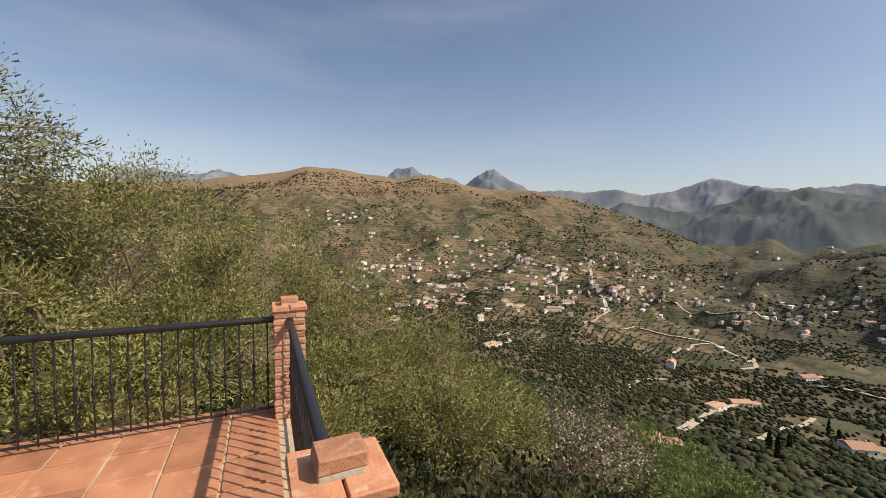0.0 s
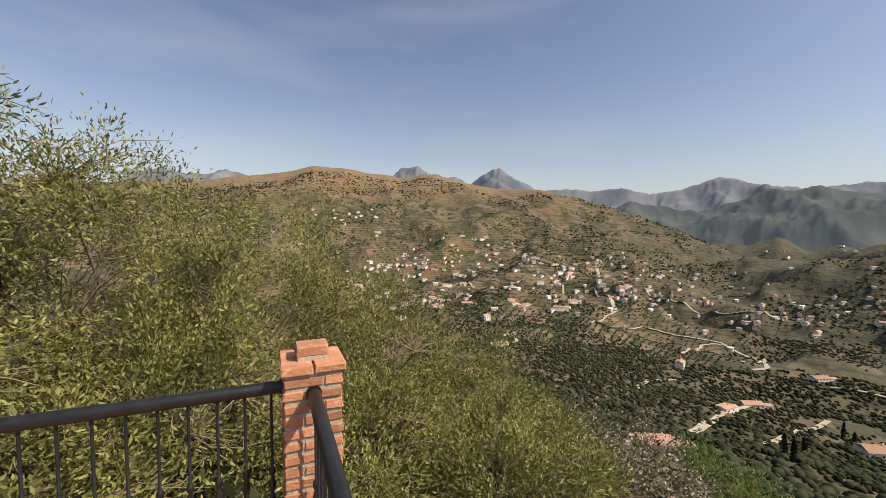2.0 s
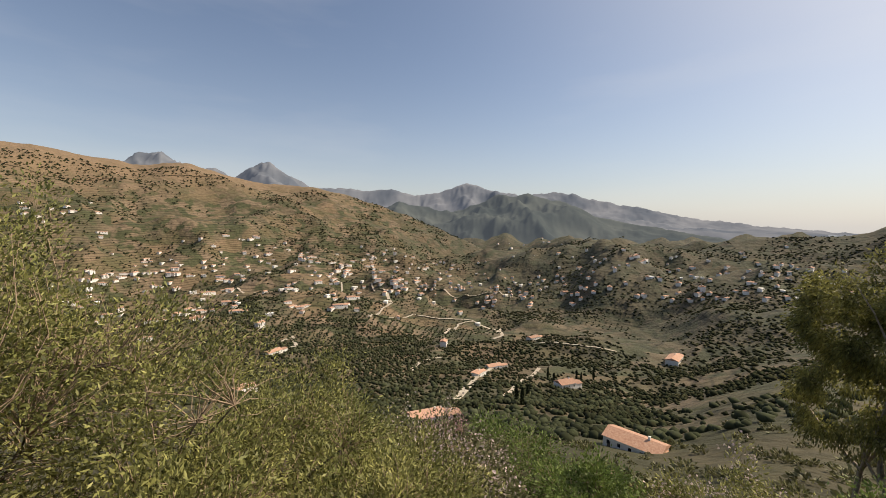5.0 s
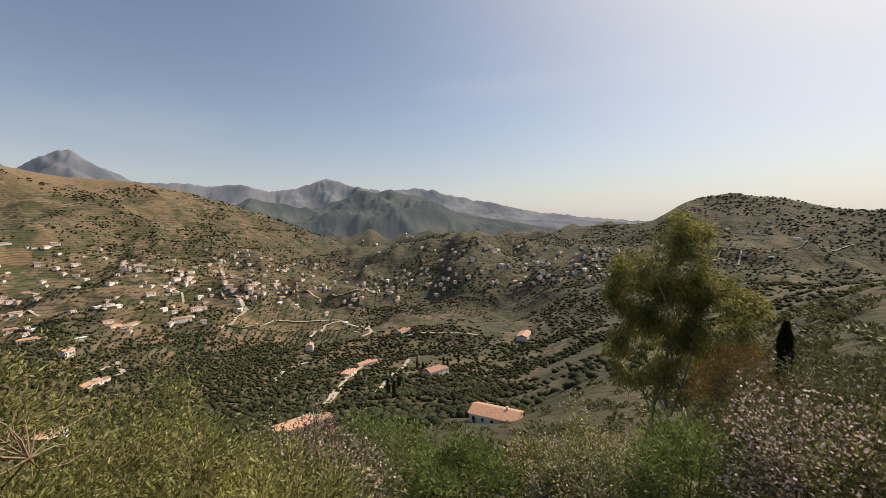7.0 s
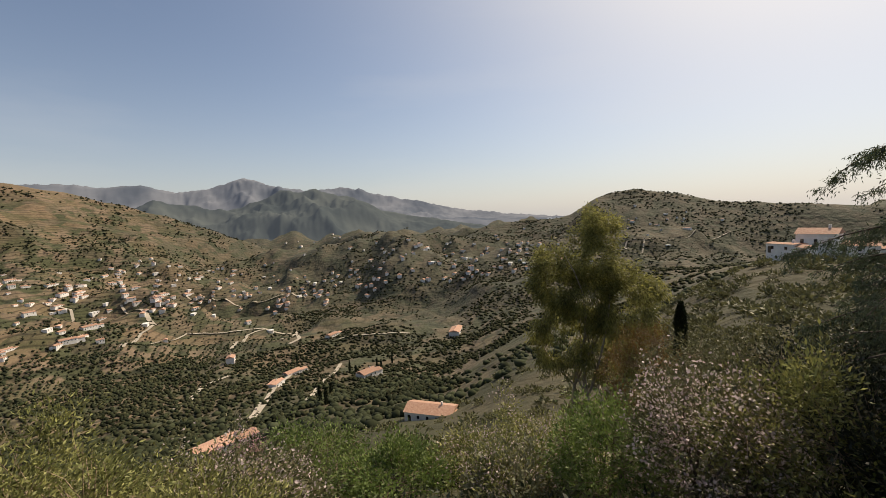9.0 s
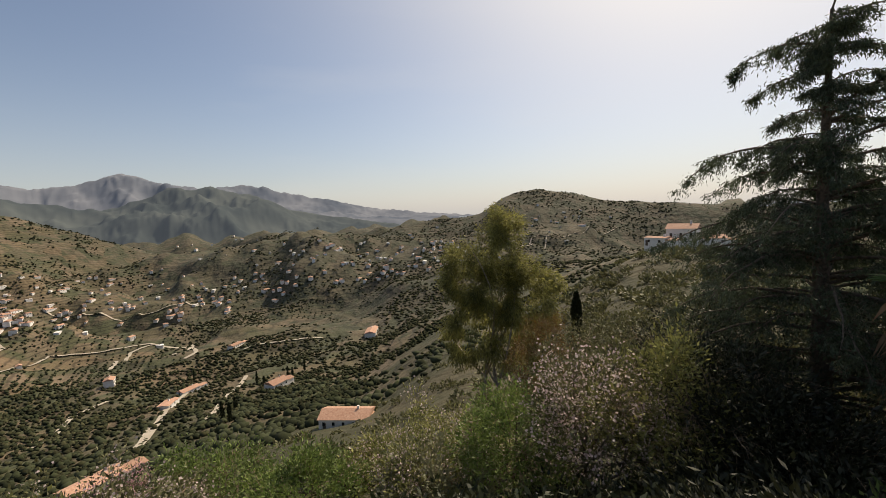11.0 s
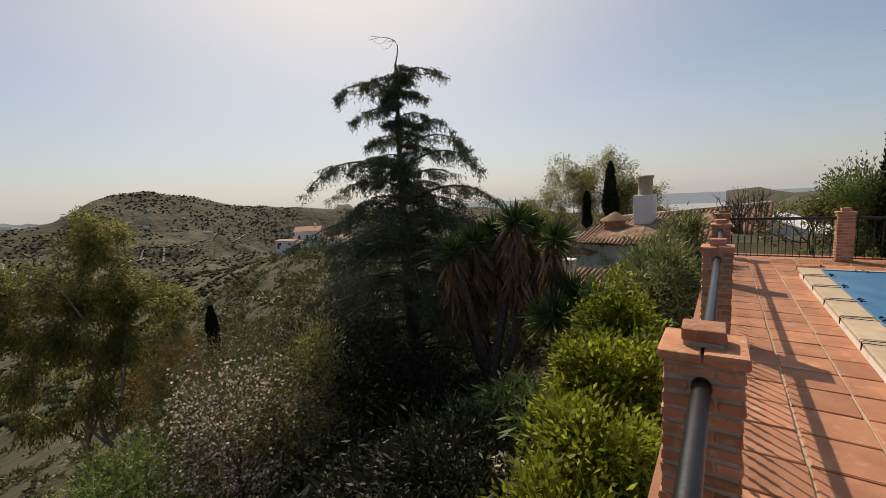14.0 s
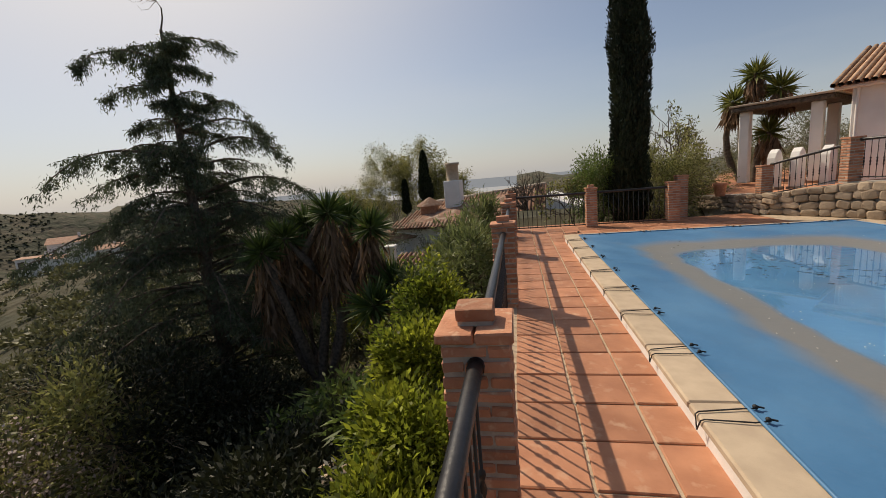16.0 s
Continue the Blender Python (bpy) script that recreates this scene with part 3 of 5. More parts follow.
# silt left along the waterline
silt_line(M_COVER, 0.068, 0.078, 0.106, 0.130)
pool_cover = new("pool_cover", None)
part("cover_sheet", cover_mesh, None, pool_cover)
hem_pts = [(ex0, ey0), (ex1, ey0), (ex1, ey1), (ex0, ey1), (ex0, ey0)]
hem = []
for (a0, b0), (a1, b1) in zip(hem_pts, hem_pts[1:]):
    hem.append(tube([(a0, b0, .178), ((a0 + a1) / 2, (b0 + b1) / 2, .178), (a1, b1, .178)], [.011] * 3, 6))
part("hem", quick_mesh("hem", *joined(hem), M_COVER, True), None, pool_cover)
tagged(pool_cover, "blue tarpaulin pool cover sagging under rainwater, stained with silt", "pool cover")
M_WATER = bpy.data.materials.new("rain_water")
M_WATER.use_nodes = True
wb = M_WATER.node_tree.nodes["Principled BSDF"]
wb.inputs["Base Color"].default_value = (0.75, 0.88, 0.95, 1)
wb.inputs["Transmission Weight"].default_value, wb.inputs["Roughness"].default_value, wb.inputs["IOR"].default_value = 1.0, 0.015, 1.33
wv = np.array([(ex0 + .4, ey0 + .4, WATER), (ex1 - .4, ey0 + .4, WATER), (ex1 - .4, ey1 - .4, WATER), (ex0 + .4, ey1 - .4, WATER)])
puddle = new("rain_water", quick_mesh("rain_water", wv, np.array([[0, 1, 2, 3]]), M_WATER))
puddle.visible_shadow = False
tagged(puddle, "shallow clear rainwater standing on the blue pool cover", "water", kind="stuff")

M_CORD = mat("black_rubber", (0.015, 0.015, 0.016), (0.03, 0.03, 0.03), 30, 0.6, 0)


def bungee(first):
    p = empty("bungee_cord", 0, 0, 0)
    for s in (-1, 1):
        y = s * 0.055
        pts = [(-.32, y * 1.1, .182), (-.25, y * 1.2, .176), (-.012, y * .7, .172), (.006, y * .6, .16), (.010, 0, .085)]
        part("cord", quick_mesh("cord", *tube(pts, [.0045] * 5, 5), M_CORD), None, p)
        part("hook", quick_mesh("hook", *lathe([(-.012, .004), (-.008, .013), (.004, .015), (.012, .011), (.016, .003)], 8), M_CORD, True), None, p, m=pose(-.315, y * 1.1, .19))
        part("eyelet", quick_mesh("eyelet", *tube([(-.36, y * 1.1, .185), (-.33, y * 1.1, .192)], [.006, .006], 5), M_CORD), None, p)
    return tagged(p, "black elastic cord hooked over the pool coping", "bungee cord", "pool cover cords")


cord0 = bungee(True)
cord0.matrix_basis = pose(PX1, -1.75, 0)
for k in range(1, 11):
    copy_thing(cord0, pose(PX1, -1.75 - k * 0.86 + rng.uniform(-.05, .05), 0, 0, 0, rng.uniform(-5, 5)))
for k in range(6):
    copy_thing(cord0, pose(-1.9 - k * 0.82, PY0, 0, 0, 0, -90 + rng.uniform(-5, 5)))
    copy_thing(cord0, pose(-1.75 - k * 0.82, PY1, 0, 0, 0, 90 + rng.uniform(-5, 5)))
# blown petals and twigs on the water
bits, r2 = [], np.random.RandomState(5)
for _ in range(260):
    x, y = r2.uniform(ex0 + .7, ex1 - .7), r2.uniform(ey0 + .8, ey1 - .8)
    z = max(cover_z(x, y), WATER) + 0.004
    s, a = r2.uniform(.004, .011), r2.uniform(0, 6.3)
    bits.append([(x + s * math.cos(a + q * 1.57), y + s * math.sin(a + q * 1.57), z + 0.004 * (q % 2)) for q in range(4)])
bv = np.array(bits).reshape(-1, 3)
petals = new("fallen_petals", quick_mesh("fallen_petals", bv, np.arange(len(bv)).reshape(-1, 4), mat("petal", (0.75, 0.72, 0.68), (0.6, 0.55, 0.5), 9, 0.7, 0)))
tagged(petals, "pale fallen petals and specks floating on the pool cover", "petals", kind="stuff")

sticks = []
for _ in range(230):
    f = r2.uniform(0, 1)
    x, y = ex1 - 1.5 - 2.4 * f + r2.normal() * .35, ey0 + 1.6 + 3.6 * f + r2.normal() * .5
    if not (ex0 + .9 < x < ex1 - .9 and ey0 + .9 < y < ey1 - .9):
        continue
    a, L = r2.uniform(0, 6.3), r2.uniform(.02, .12)
    z = max(cover_z(x, y), WATER) + .004
    sticks.append(tube([(x, y, z), (x + L * math.cos(a), y + L * math.sin(a), z)], [.0035, .002], 3))
litter = new("twig_litter", quick_mesh("twig_litter", *joined(sticks), mat("wet_twig", (0.035, 0.028, 0.02), (0.06, 0.045, 0.03), 20, .7, 0)))
tagged(litter, "dark wet twigs and leaf litter floating on the pool cover", "litter", kind="stuff")

# ---- skimmer net leaning by the corner ----
net = empty("pool_net", -2.52, -0.32, 0.0, 20)
loop = [(0.16 * math.copysign(abs(math.cos(t)) ** .55, math.cos(t)), 0.02 + 0.03 * math.sin(t), 0.17 + 0.15 * math.copysign(abs(math.sin(t)) ** .55, math.sin(t))) for t in np.linspace(0, 2 * np.pi, 29)]
M_NETBLUE = mat("blue_plastic", (0.03, 0.20, 0.50), (0.04, 0.24, 0.55), 9, 0.35, 0)
part("frame", quick_mesh("frame", *tube(loop, [.014] * 29, 8), M_NETBLUE, True), None, net)
mesh_lines = [tube([(x, .02, .05), (x, .035, .18), (x, .05, .31)], [.0018] * 3, 3) for x in np.arange(-.14, .145, .016)] + [tube([(-.15, .02 + .1 * (z - .05), z), (.15, .02 + .1 * (z - .05), z)], [.0018] * 2, 3) for z in np.arange(.05, .31, .016)]
part("netting", quick_mesh("netting", *joined(mesh_lines), mat("net_mesh", (0.35, 0.45, 0.55), (0.3, 0.4, 0.5), 9, 0.7, 0)), None, net)
part("handle", quick_mesh("handle", *tube([(-.15, .03, .20), (-.9, .1, .14)], [.013, .013], 8), M_NETBLUE, True), None, net)
tagged(net, "blue plastic pool leaf net standing beside the pillar", "pool net")


# ---- plants ----
L_OLIVE = leaf_mat("olive_leaf", (0.27, 0.275, 0.15), (0.13, 0.14, 0.065), 0.6, 0.2)
L_ALMOND = leaf_mat("almond_leaf", (0.30, 0.29, 0.098), (0.135, 0.15, 0.046), 0.6, 0.3)
L_BRIGHT = leaf_mat("fresh_leaf", (0.175, 0.235, 0.060), (0.085, 0.13, 0.034), 0.45, 0.4)
L_LEMON = leaf_mat("lemon_leaf", (0.31, 0.33, 0.035), (0.12, 0.165, 0.022), 0.62, 0.5)
L_DRAB = leaf_mat("scrub_leaf", (0.165, 0.160, 0.070), (0.085, 0.088, 0.038), 0.5, 0.25)
L_GREY = leaf_mat("grey_shrub_leaf", (0.22, 0.22, 0.13), (0.14, 0.15, 0.085), 0.3, 0.2)
L_OLEANDER = leaf_mat("oleander_leaf", (0.22, 0.25, 0.10), (0.12, 0.15, 0.055), 0.4, 0.4)
L_EUC = leaf_mat("eucalyptus_leaf", (0.30, 0.285, 0.085), (0.15, 0.15, 0.050), 0.5, 0.5)
L_RUST = leaf_mat("rusty_leaf", (0.20, 0.115, 0.03), (0.12, 0.075, 0.025), 0.35, 0.3)
L_DARK = leaf_mat("cypress_leaf", (0.030, 0.042, 0.018), (0.018, 0.026, 0.012), 0.35, 0.12)
L_CEDAR = leaf_mat("cedar_needle", (0.100, 0.125, 0.070), (0.055, 0.074, 0.042), 0.4, 0.3)
L_YUCCA = leaf_mat("yucca_blade", (0.085, 0.125, 0.03), (0.05, 0.085, 0.022), 0.35, 0.25)
L_YUCCA_GOLD = leaf_mat("yellow_yucca_blade", (0.20, 0.20, 0.045), (0.12, 0.14, 0.03), 0.35, 0.3)
L_DEAD = leaf_mat("dead_blade", (0.30, 0.19, 0.115), (0.17, 0.105, 0.062), 0.4, 0.3)
# near-black leaves: the shade around the cedar is put into this colour
L_SHADE = leaf_mat("painted_shade_leaf", (0.034, 0.038, 0.017), (0.018, 0.022, 0.010), 0.4, 0.15)
L_PETAL = leaf_mat("blossom", (0.70, 0.60, 0.58), (0.55, 0.42, 0.42), 0.2, 0.4)
L_PINK = leaf_mat("pink_blossom", (0.55, 0.30, 0.36), (0.42, 0.22, 0.27), 0.2, 0.4)
M_TWIG = mat("dry_twig", (0.34, 0.26, 0.18), (0.18, 0.13, 0.09), 8, 0.95, 0)
M_LEMON = mat("lemon_rind", (0.62, 0.36, 0.02), (0.55, 0.42, 0.03), 12, 0.45, 0.1, 60)


def unit(a):
    return a / (np.linalg.norm(a, axis=-1, keepdims=True) + 1e-9)


def leaf_quads(c, d, length, width, rs):
    """Pointed leaves at c that grow along d."""
    n = len(c)
    d = unit(d)
    side = unit(np.cross(d, rs.normal(size=(n, 3))))
    up = np.cross(side, d)
    ln = (length * rs.uniform(0.65, 1.25, (n, 1)))
    wd = (width * rs.uniform(0.7, 1.2, (n, 1)))
    v = np.stack([c, c + d * ln * .45 + side * wd / 2 + up * wd * .15, c + d * ln, c + d * ln * .45 - side * wd / 2 + up * wd * .15], 1).reshape(-1, 3)
    return v, np.arange(4 * n).reshape(-1, 4)


def limb(rs, a, b, r0, r1, bend=0.12, n=5, sides=5):
    a, b = np.asarray(a, float), np.asarray(b, float)
    t = np.linspace(0, 1, n)[:, None]
    p = a + (b - a) * t + np.sin(t * np.pi) * rs.normal(size=3) * bend * np.linalg.norm(b - a)
    return tube(p, np.linspace(r0, r1, n), sides), p


def crown_points(rs, n, centre, radii, hollow=0.35, gap=0.0, seed=0.0):
    out = []
    while len(out) < n:
        p = rs.normal(size=3)
        p = p / np.linalg.norm(p) * rs.uniform(hollow, 1) ** 0.6
        if p[2] < -0.75:
            continue
        w = noise.fractal(tuple(p * 1.6 + seed), 1.0, 2.0, 3)
        if w < gap - 0.15:
            continue
        out.append(centre + p * radii * (1 + 0.28 * w))
    return np.array(out)


def tree(name, x, y, top, radius, leaf, label, category="tree", seed=1, clumps=260, per=70, length=0.07, width=0.018, clump_r=0.28, trunk_r=0.09, bark=None,
         flower=None, flower_share=0.0, stems=1, low=0.35, base=None, gap=0.0, twigs=True, droop=0.0, squash=1.0, spikes=0, group="", lobes=()):
    """A leafy tree or bush: tapered trunk, limbs, twigs and a crown of single leaves."""
    rs = np.random.RandomState(seed)
    z0 = ground_z(x, y) - 0.1 if base is None else base
    H = top - z0
    zc = z0 + H * (low + 1) / 2
    rad = np.array([radius, radius, H * (1 - low) / 2 * squash])
    ob = empty(name, x, y, z0)
    centre = np.array([0, 0, zc - z0])
    if lobes:                                   # each: sideways, height share, width, depth share
        cl = np.concatenate([crown_points(rs, int(clumps * w), np.array([-.21 * s, -.98 * s, H * h]), np.array([rx, rx, H * rz]), gap=gap, seed=seed + s) for s, h, rx, rz, w in lobes])
    else:
        cl = crown_points(rs, clumps, centre, rad, gap=gap, seed=seed * 1.7)
    wood, anchors = [], []
    for s in range(stems):
        foot = np.array([rs.normal() * .12 * stems * radius * .3, rs.normal() * .12 * stems * radius * .3, 0])
        fork = foot + np.array([rs.normal() * radius * .15, rs.normal() * radius * .15, max(H * low * 0.9, 0.15 * H)])
        t, p = limb(rs, foot, fork, trunk_r, trunk_r * .75, 0.08, 6, 8)
        wood.append(t)
        for k in range(max(4, 7 - stems)):
            tip = centre + unit(rs.normal(size=3)) * rad * rs.uniform(.5, .85)
            tip[2] = max(tip[2], fork[2] + .1)
            t, p = limb(rs, fork, tip, trunk_r * .6, trunk_r * .12, 0.13, 7, 6)
            wood.append(t)
            anchors.append(p[1:])
    anchors = np.concatenate(anchors)
    tw = []
    if twigs:
        for c in cl:
            a = anchors[np.argmin(((anchors - c) ** 2).sum(1))]
            out = c + unit(c - centre) * clump_r * .9
            t, _ = limb(rs, a, out, trunk_r * .13, trunk_r * .03, 0.10, 4, 3)
            tw.append(t)
    for _ in range(spikes):
        a = cl[rs.randint(len(cl))]
        if a[2] < centre[2]:
            continue
        b = a + np.array([rs.normal() * .2, rs.normal() * .2, rs.uniform(.5, 1.0)]) * radius * .45
        t, p = limb(rs, a, b, trunk_r * .10, trunk_r * .03, 0.08, 5, 3)
        tw.append(t)
        cl = np.concatenate([cl, p[1:]])
    part("trunk", quick_mesh("trunk", *joined(wood), bark or M_BARK, True), None, ob)
    if tw:
        part("branching", quick_mesh("branching", *joined(tw), M_TWIG if not bark else bark), None, ob)
    k = np.repeat(np.arange(len(cl)), per)
    off = rs.normal(size=(len(k), 3)) * clump_r * .6
    c = cl[k] + off
    d = unit(off) * .6 + unit(cl[k] - centre) * .5 + rs.normal(size=(len(k), 3)) * .45 + np.array([0, 0, .15 - droop])
    is_f = rs.uniform(size=len(k)) < flower_share * (0.4 + 1.2 * rs.uniform(size=len(cl))[k]) if flower else np.zeros(len(k), bool)
    part("crown", quick_mesh("crown", *leaf_quads(c[~is_f], d[~is_f], length, width, rs), leaf), None, ob)
    if flower:
        part("blossom", quick_mesh("blossom", *leaf_quads(c[is_f], rs.normal(size=(is_f.sum(), 3)), length * .55, length * .5, rs), flower), None, ob)
    return tagged(ob, label, category, group)


def at_polar(az, r):
    return OX + math.sin(radians(az)) * r, OY + math.cos(radians(az)) * r


# the thicket beyond the corner railing
tree("olive_tree", -4.8, 3.2, 3.95, 2.3, L_OLIVE, "tall silvery olive tree behind the railing", seed=3, clumps=900, per=46, length=0.095, width=0.024, clump_r=.22, trunk_r=.14, low=.15, spikes=60, bark=M_BARK_PALE)
tree("olive_tree", -7.6, 3.4, 3.4, 2.2, L_OLIVE, "tall silvery olive tree behind the railing", seed=5, clumps=380, per=60, length=0.08, width=0.018, clump_r=.32, trunk_r=.14, low=.15, spikes=30, bark=M_BARK_PALE)
for i, (x, y, top, rad, n) in enumerate(((-2.3, 4.6, 2.75, 1.9, 620), (-0.4, 5.6, 1.95, 1.9, 420), (1.3, 5.0, 0.75, 1.7, 380), (2.9, 4.6, -0.7, 1.6, 320), (-1.2, 2.9, 0.35, 1.4, 260), (0.9, 3.1, -0.55, 1.3, 240), (2.5, 2.4, -1.3, 1.1, 200), (-3.3, 2.3, 1.3, 1.4, 240), (-1.9, 1.6, -0.3, 1.1, 200), (0.2, 1.7, -0.9, 1.0, 180), (-3.9, 1.5, 0.1, 1.0, 180), (3.9, 3.2, -1.9, 1.2, 200))):
    tree("almond_tree", x, y, top, rad, L_ALMOND, "twiggy almond tree with sparse young green leaves", seed=11 + i, clumps=n, per=46, length=0.074, width=0.024, clump_r=.20, trunk_r=.085, low=.06, spikes=34, gap=.03, stems=2, group="almond trees")
for i, (x, y, top, rad, leaf, fl, share, lab) in enumerate((
        (5.6, 8.6, -3.5, 2.4, L_ALMOND, None, 0, "leafy green almond tree with dark crooked limbs"),
        (8.6, 10.5, -5.0, 2.4, L_ALMOND, None, 0, "leafy green almond tree with dark crooked limbs"),
        (7.2, 5.2, -4.2, 2.2, L_DRAB, L_PETAL, .22, "half-bare almond tree with white blossom"),
        (10.6, 7.2, -5.6, 2.3, L_DRAB, L_PETAL, .28, "half-bare almond tree with white blossom"),
        (4.4, 4.6, -2.9, 1.7, L_ALMOND, None, 0, "leafy green almond tree with dark crooked limbs"),
        (14.2, 6.2, -6.9, 2.3, L_BRIGHT, None, 0, "dense bright green round-headed tree"),
        (17.6, 11.9, -9.3, 1.7, L_DRAB, L_PINK, .55, "almond tree in pink blossom"),
        (12.3, 10.8, -7.3, 2.2, L_DRAB, L_PETAL, .12, "half-bare almond tree with white blossom"),
        (11.6, 2.6, -6.3, 2.0, L_BRIGHT, None, 0, "dense bright green round-headed tree"),
        (13.2, -0.2, -6.5, 1.9, L_ALMOND, L_PETAL, .2, "half-bare almond tree with white blossom"),
        (10.2, -1.6, -5.2, 1.5, L_GREY, None, 0, "grey-green olive bush on the slope"))):
    tree("almond_tree" if leaf is not L_BRIGHT else "broadleaf_tree", x, y, top, rad, leaf, lab, seed=40 + i, clumps=210 if leaf is not L_DRAB else 170, per=34 if leaf is not L_DRAB else 30, length=0.15, width=0.056, clump_r=.36, trunk_r=.11, low=.3, flower=fl, flower_share=share, gap=.02, spikes=14, group="slope trees")
for i, (az, r, top_el, rad, leaf, fl, share, lab) in enumerate((
        (103, 9.5, -27.0, 1.5, L_BRIGHT, None, 0, "fresh green almond tree below the terrace"),
        (114.5, 8.6, -21.5, 1.45, L_DRAB, L_PETAL, .42, "almond tree full of white and pale pink blossom"),
        (123.5, 9.0, -20.0, 1.5, L_ALMOND, None, 0, "yellow-green leafy almond tree"),
        (131, 9.8, -19.0, 1.6, L_SHADE, None, 0, "scrub under the cedar with shade painted into its leaves"),
        (128, 13.5, -13.5, 2.0, L_SHADE, None, 0, "scrub under the cedar with shade painted into its leaves"),
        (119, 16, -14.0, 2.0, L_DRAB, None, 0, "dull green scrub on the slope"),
        (137, 8.6, -24, 1.4, L_SHADE, None, 0, "scrub under the cedar with shade painted into its leaves"),
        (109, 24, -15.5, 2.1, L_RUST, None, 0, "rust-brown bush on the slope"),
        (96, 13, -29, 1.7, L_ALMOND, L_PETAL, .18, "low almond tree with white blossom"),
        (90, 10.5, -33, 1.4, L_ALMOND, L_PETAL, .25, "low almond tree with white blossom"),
        (146, 15, -10.5, 2.2, L_SHADE, None, 0, "scrub behind the yuccas with shade painted into its leaves"),
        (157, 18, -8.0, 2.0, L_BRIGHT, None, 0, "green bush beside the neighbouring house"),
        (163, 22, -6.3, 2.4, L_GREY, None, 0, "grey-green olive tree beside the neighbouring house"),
        # shrubs added to darken the bank, with shade put into their leaf colour
        (144, 4.7, -38, .9, L_SHADE, None, 0, "added shrub on the bank with shade painted into its leaves"),
        (132, 5.2, -40, 1.0, L_SHADE, None, 0, "added shrub on the bank with shade painted into its leaves"),
        (152, 5.2, -36, .8, L_SHADE, None, 0, "added shrub on the bank with shade painted into its leaves"),
        (141, 6.6, -36, 1.1, L_SHADE, None, 0, "added shrub on the bank with shade painted into its leaves"),
        (149, 7.2, -33, 1.0, L_SHADE, None, 0, "added shrub on the bank with shade painted into its leaves"),
        (133, 7.0, -37, 1.1, L_SHADE, None, 0, "added shrub on the bank with shade painted into its leaves"),
        (157, 13, -12.0, 1.5, L_LEMON, None, 0, "yellow-green bush beside the neighbouring house"))):
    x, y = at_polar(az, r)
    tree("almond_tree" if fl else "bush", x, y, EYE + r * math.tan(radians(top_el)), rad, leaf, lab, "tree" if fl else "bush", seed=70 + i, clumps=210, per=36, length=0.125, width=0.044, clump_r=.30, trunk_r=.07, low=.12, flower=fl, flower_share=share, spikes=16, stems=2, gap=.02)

# the eucalyptus on the slope
x, y = at_polar(102, 30)
tree("eucalyptus_tree", x, y, EYE + 30 * math.tan(radians(0.6)), 4.6, L_EUC, "tall olive-brown eucalyptus with hanging foliage and pale forking stems", seed=91, clumps=560, per=80, length=0.28, width=0.075, clump_r=.40, trunk_r=.16, low=.22, stems=3, droop=1.0, gap=.22, lobes=((.3, .60, 1.6, .16, .14), (.6, .80, 1.7, .20, .26), (-2.3, .68, 1.5, .17, .2), (2.9, .58, 2.2, .18, .26), (-1.6, .42, 2.3, .16, .16), (1.2, .40, 2.4, .15, .12)), bark=M_BARK_PALE, twigs=False)
for i, (az, r, el, rad) in enumerate(((162, 46, 4.6, 3.0), (167, 48, 5.0, 3.2), (170.5, 45, 1.6, 2.4), (157, 40, -1.0, 1.9), (173, 42, -2.5, 2.2))):
    x, y = at_polar(az, r)
    tree("eucalyptus_tree", x, y, EYE + r * math.tan(radians(el)), rad, L_EUC, "airy eucalyptus behind the neighbouring house", seed=100 + i, clumps=120, per=110, length=0.24, width=0.075, clump_r=.55, trunk_r=.16, low=.28, stems=2, droop=.7, gap=.08, bark=M_BARK_PALE)


def cypress(x, y, z0, height, radius, seed, leaf=None, n=26000, label="slender dark green Italian cypress", ln=.10):
    rs = np.random.RandomState(seed)
    ob = empty("cypress_tree", x, y, z0)
    t = rs.uniform(0.02, 1, n)
    prof = radius * np.minimum(1, (t * 7) ** .5) * (1 - t ** 3.2) ** .8 * (.85 + .15 * np.sin(t * 5 + seed))
    a = rs.uniform(0, 6.283, n)
    lump = np.array([noise.fractal((math.cos(b) * 1.3, math.sin(b) * 1.3, c * height * .8 + seed), 1, 2, 3) for b, c in zip(a[::8], t[::8])])
    lump = np.repeat(lump, 8)[:n]
    rr = prof * (1 + .35 * lump) * rs.uniform(.55, 1, n) ** .5
    a2 = np.repeat(a[::8], 8)[:n] + rs.normal(size=n) * .12
    t2 = np.repeat(t[::8], 8)[:n] + rs.normal(size=n) * .008
    rr = np.repeat(prof[::8], 8)[:n] * (1 + .35 * lump) * rs.uniform(.6, 1.03, n)
    c = np.stack([np.cos(a2) * rr, np.sin(a2) * rr, np.clip(t2, 0, 1) * height], 1)
    d = np.stack([np.cos(a2) * .35, np.sin(a2) * .35, np.ones(n)], 1) + rs.normal(size=(n, 3)) * .25
    part("crown", quick_mesh("crown", *leaf_quads(c, d, ln, ln * .38, rs), leaf or L_DARK), None, ob)
    prof_c = [(q * height, 0.42 * radius * min(1, (q * 7) ** .5) * (1 - q ** 3.2) ** .8 + .01) for q in np.linspace(.02, .97, 22)]
    cv_, cq_ = lathe(prof_c, 14)
    cv_ = cv_ * np.array([1, 1, 1]) + rs.normal(size=cv_.shape) * radius * .05
    part("inner_crown", quick_mesh("inner_crown", cv_, cq_, L_DARK), None, ob)
    tt, _ = limb(rs, (0, 0, -.1), (0, 0, height * .92), radius * .22, .02, .01, 6, 8)
    part("trunk", quick_mesh("trunk", *tt, M_BARK, True), None, ob)
    return tagged(ob, label, "cypress")


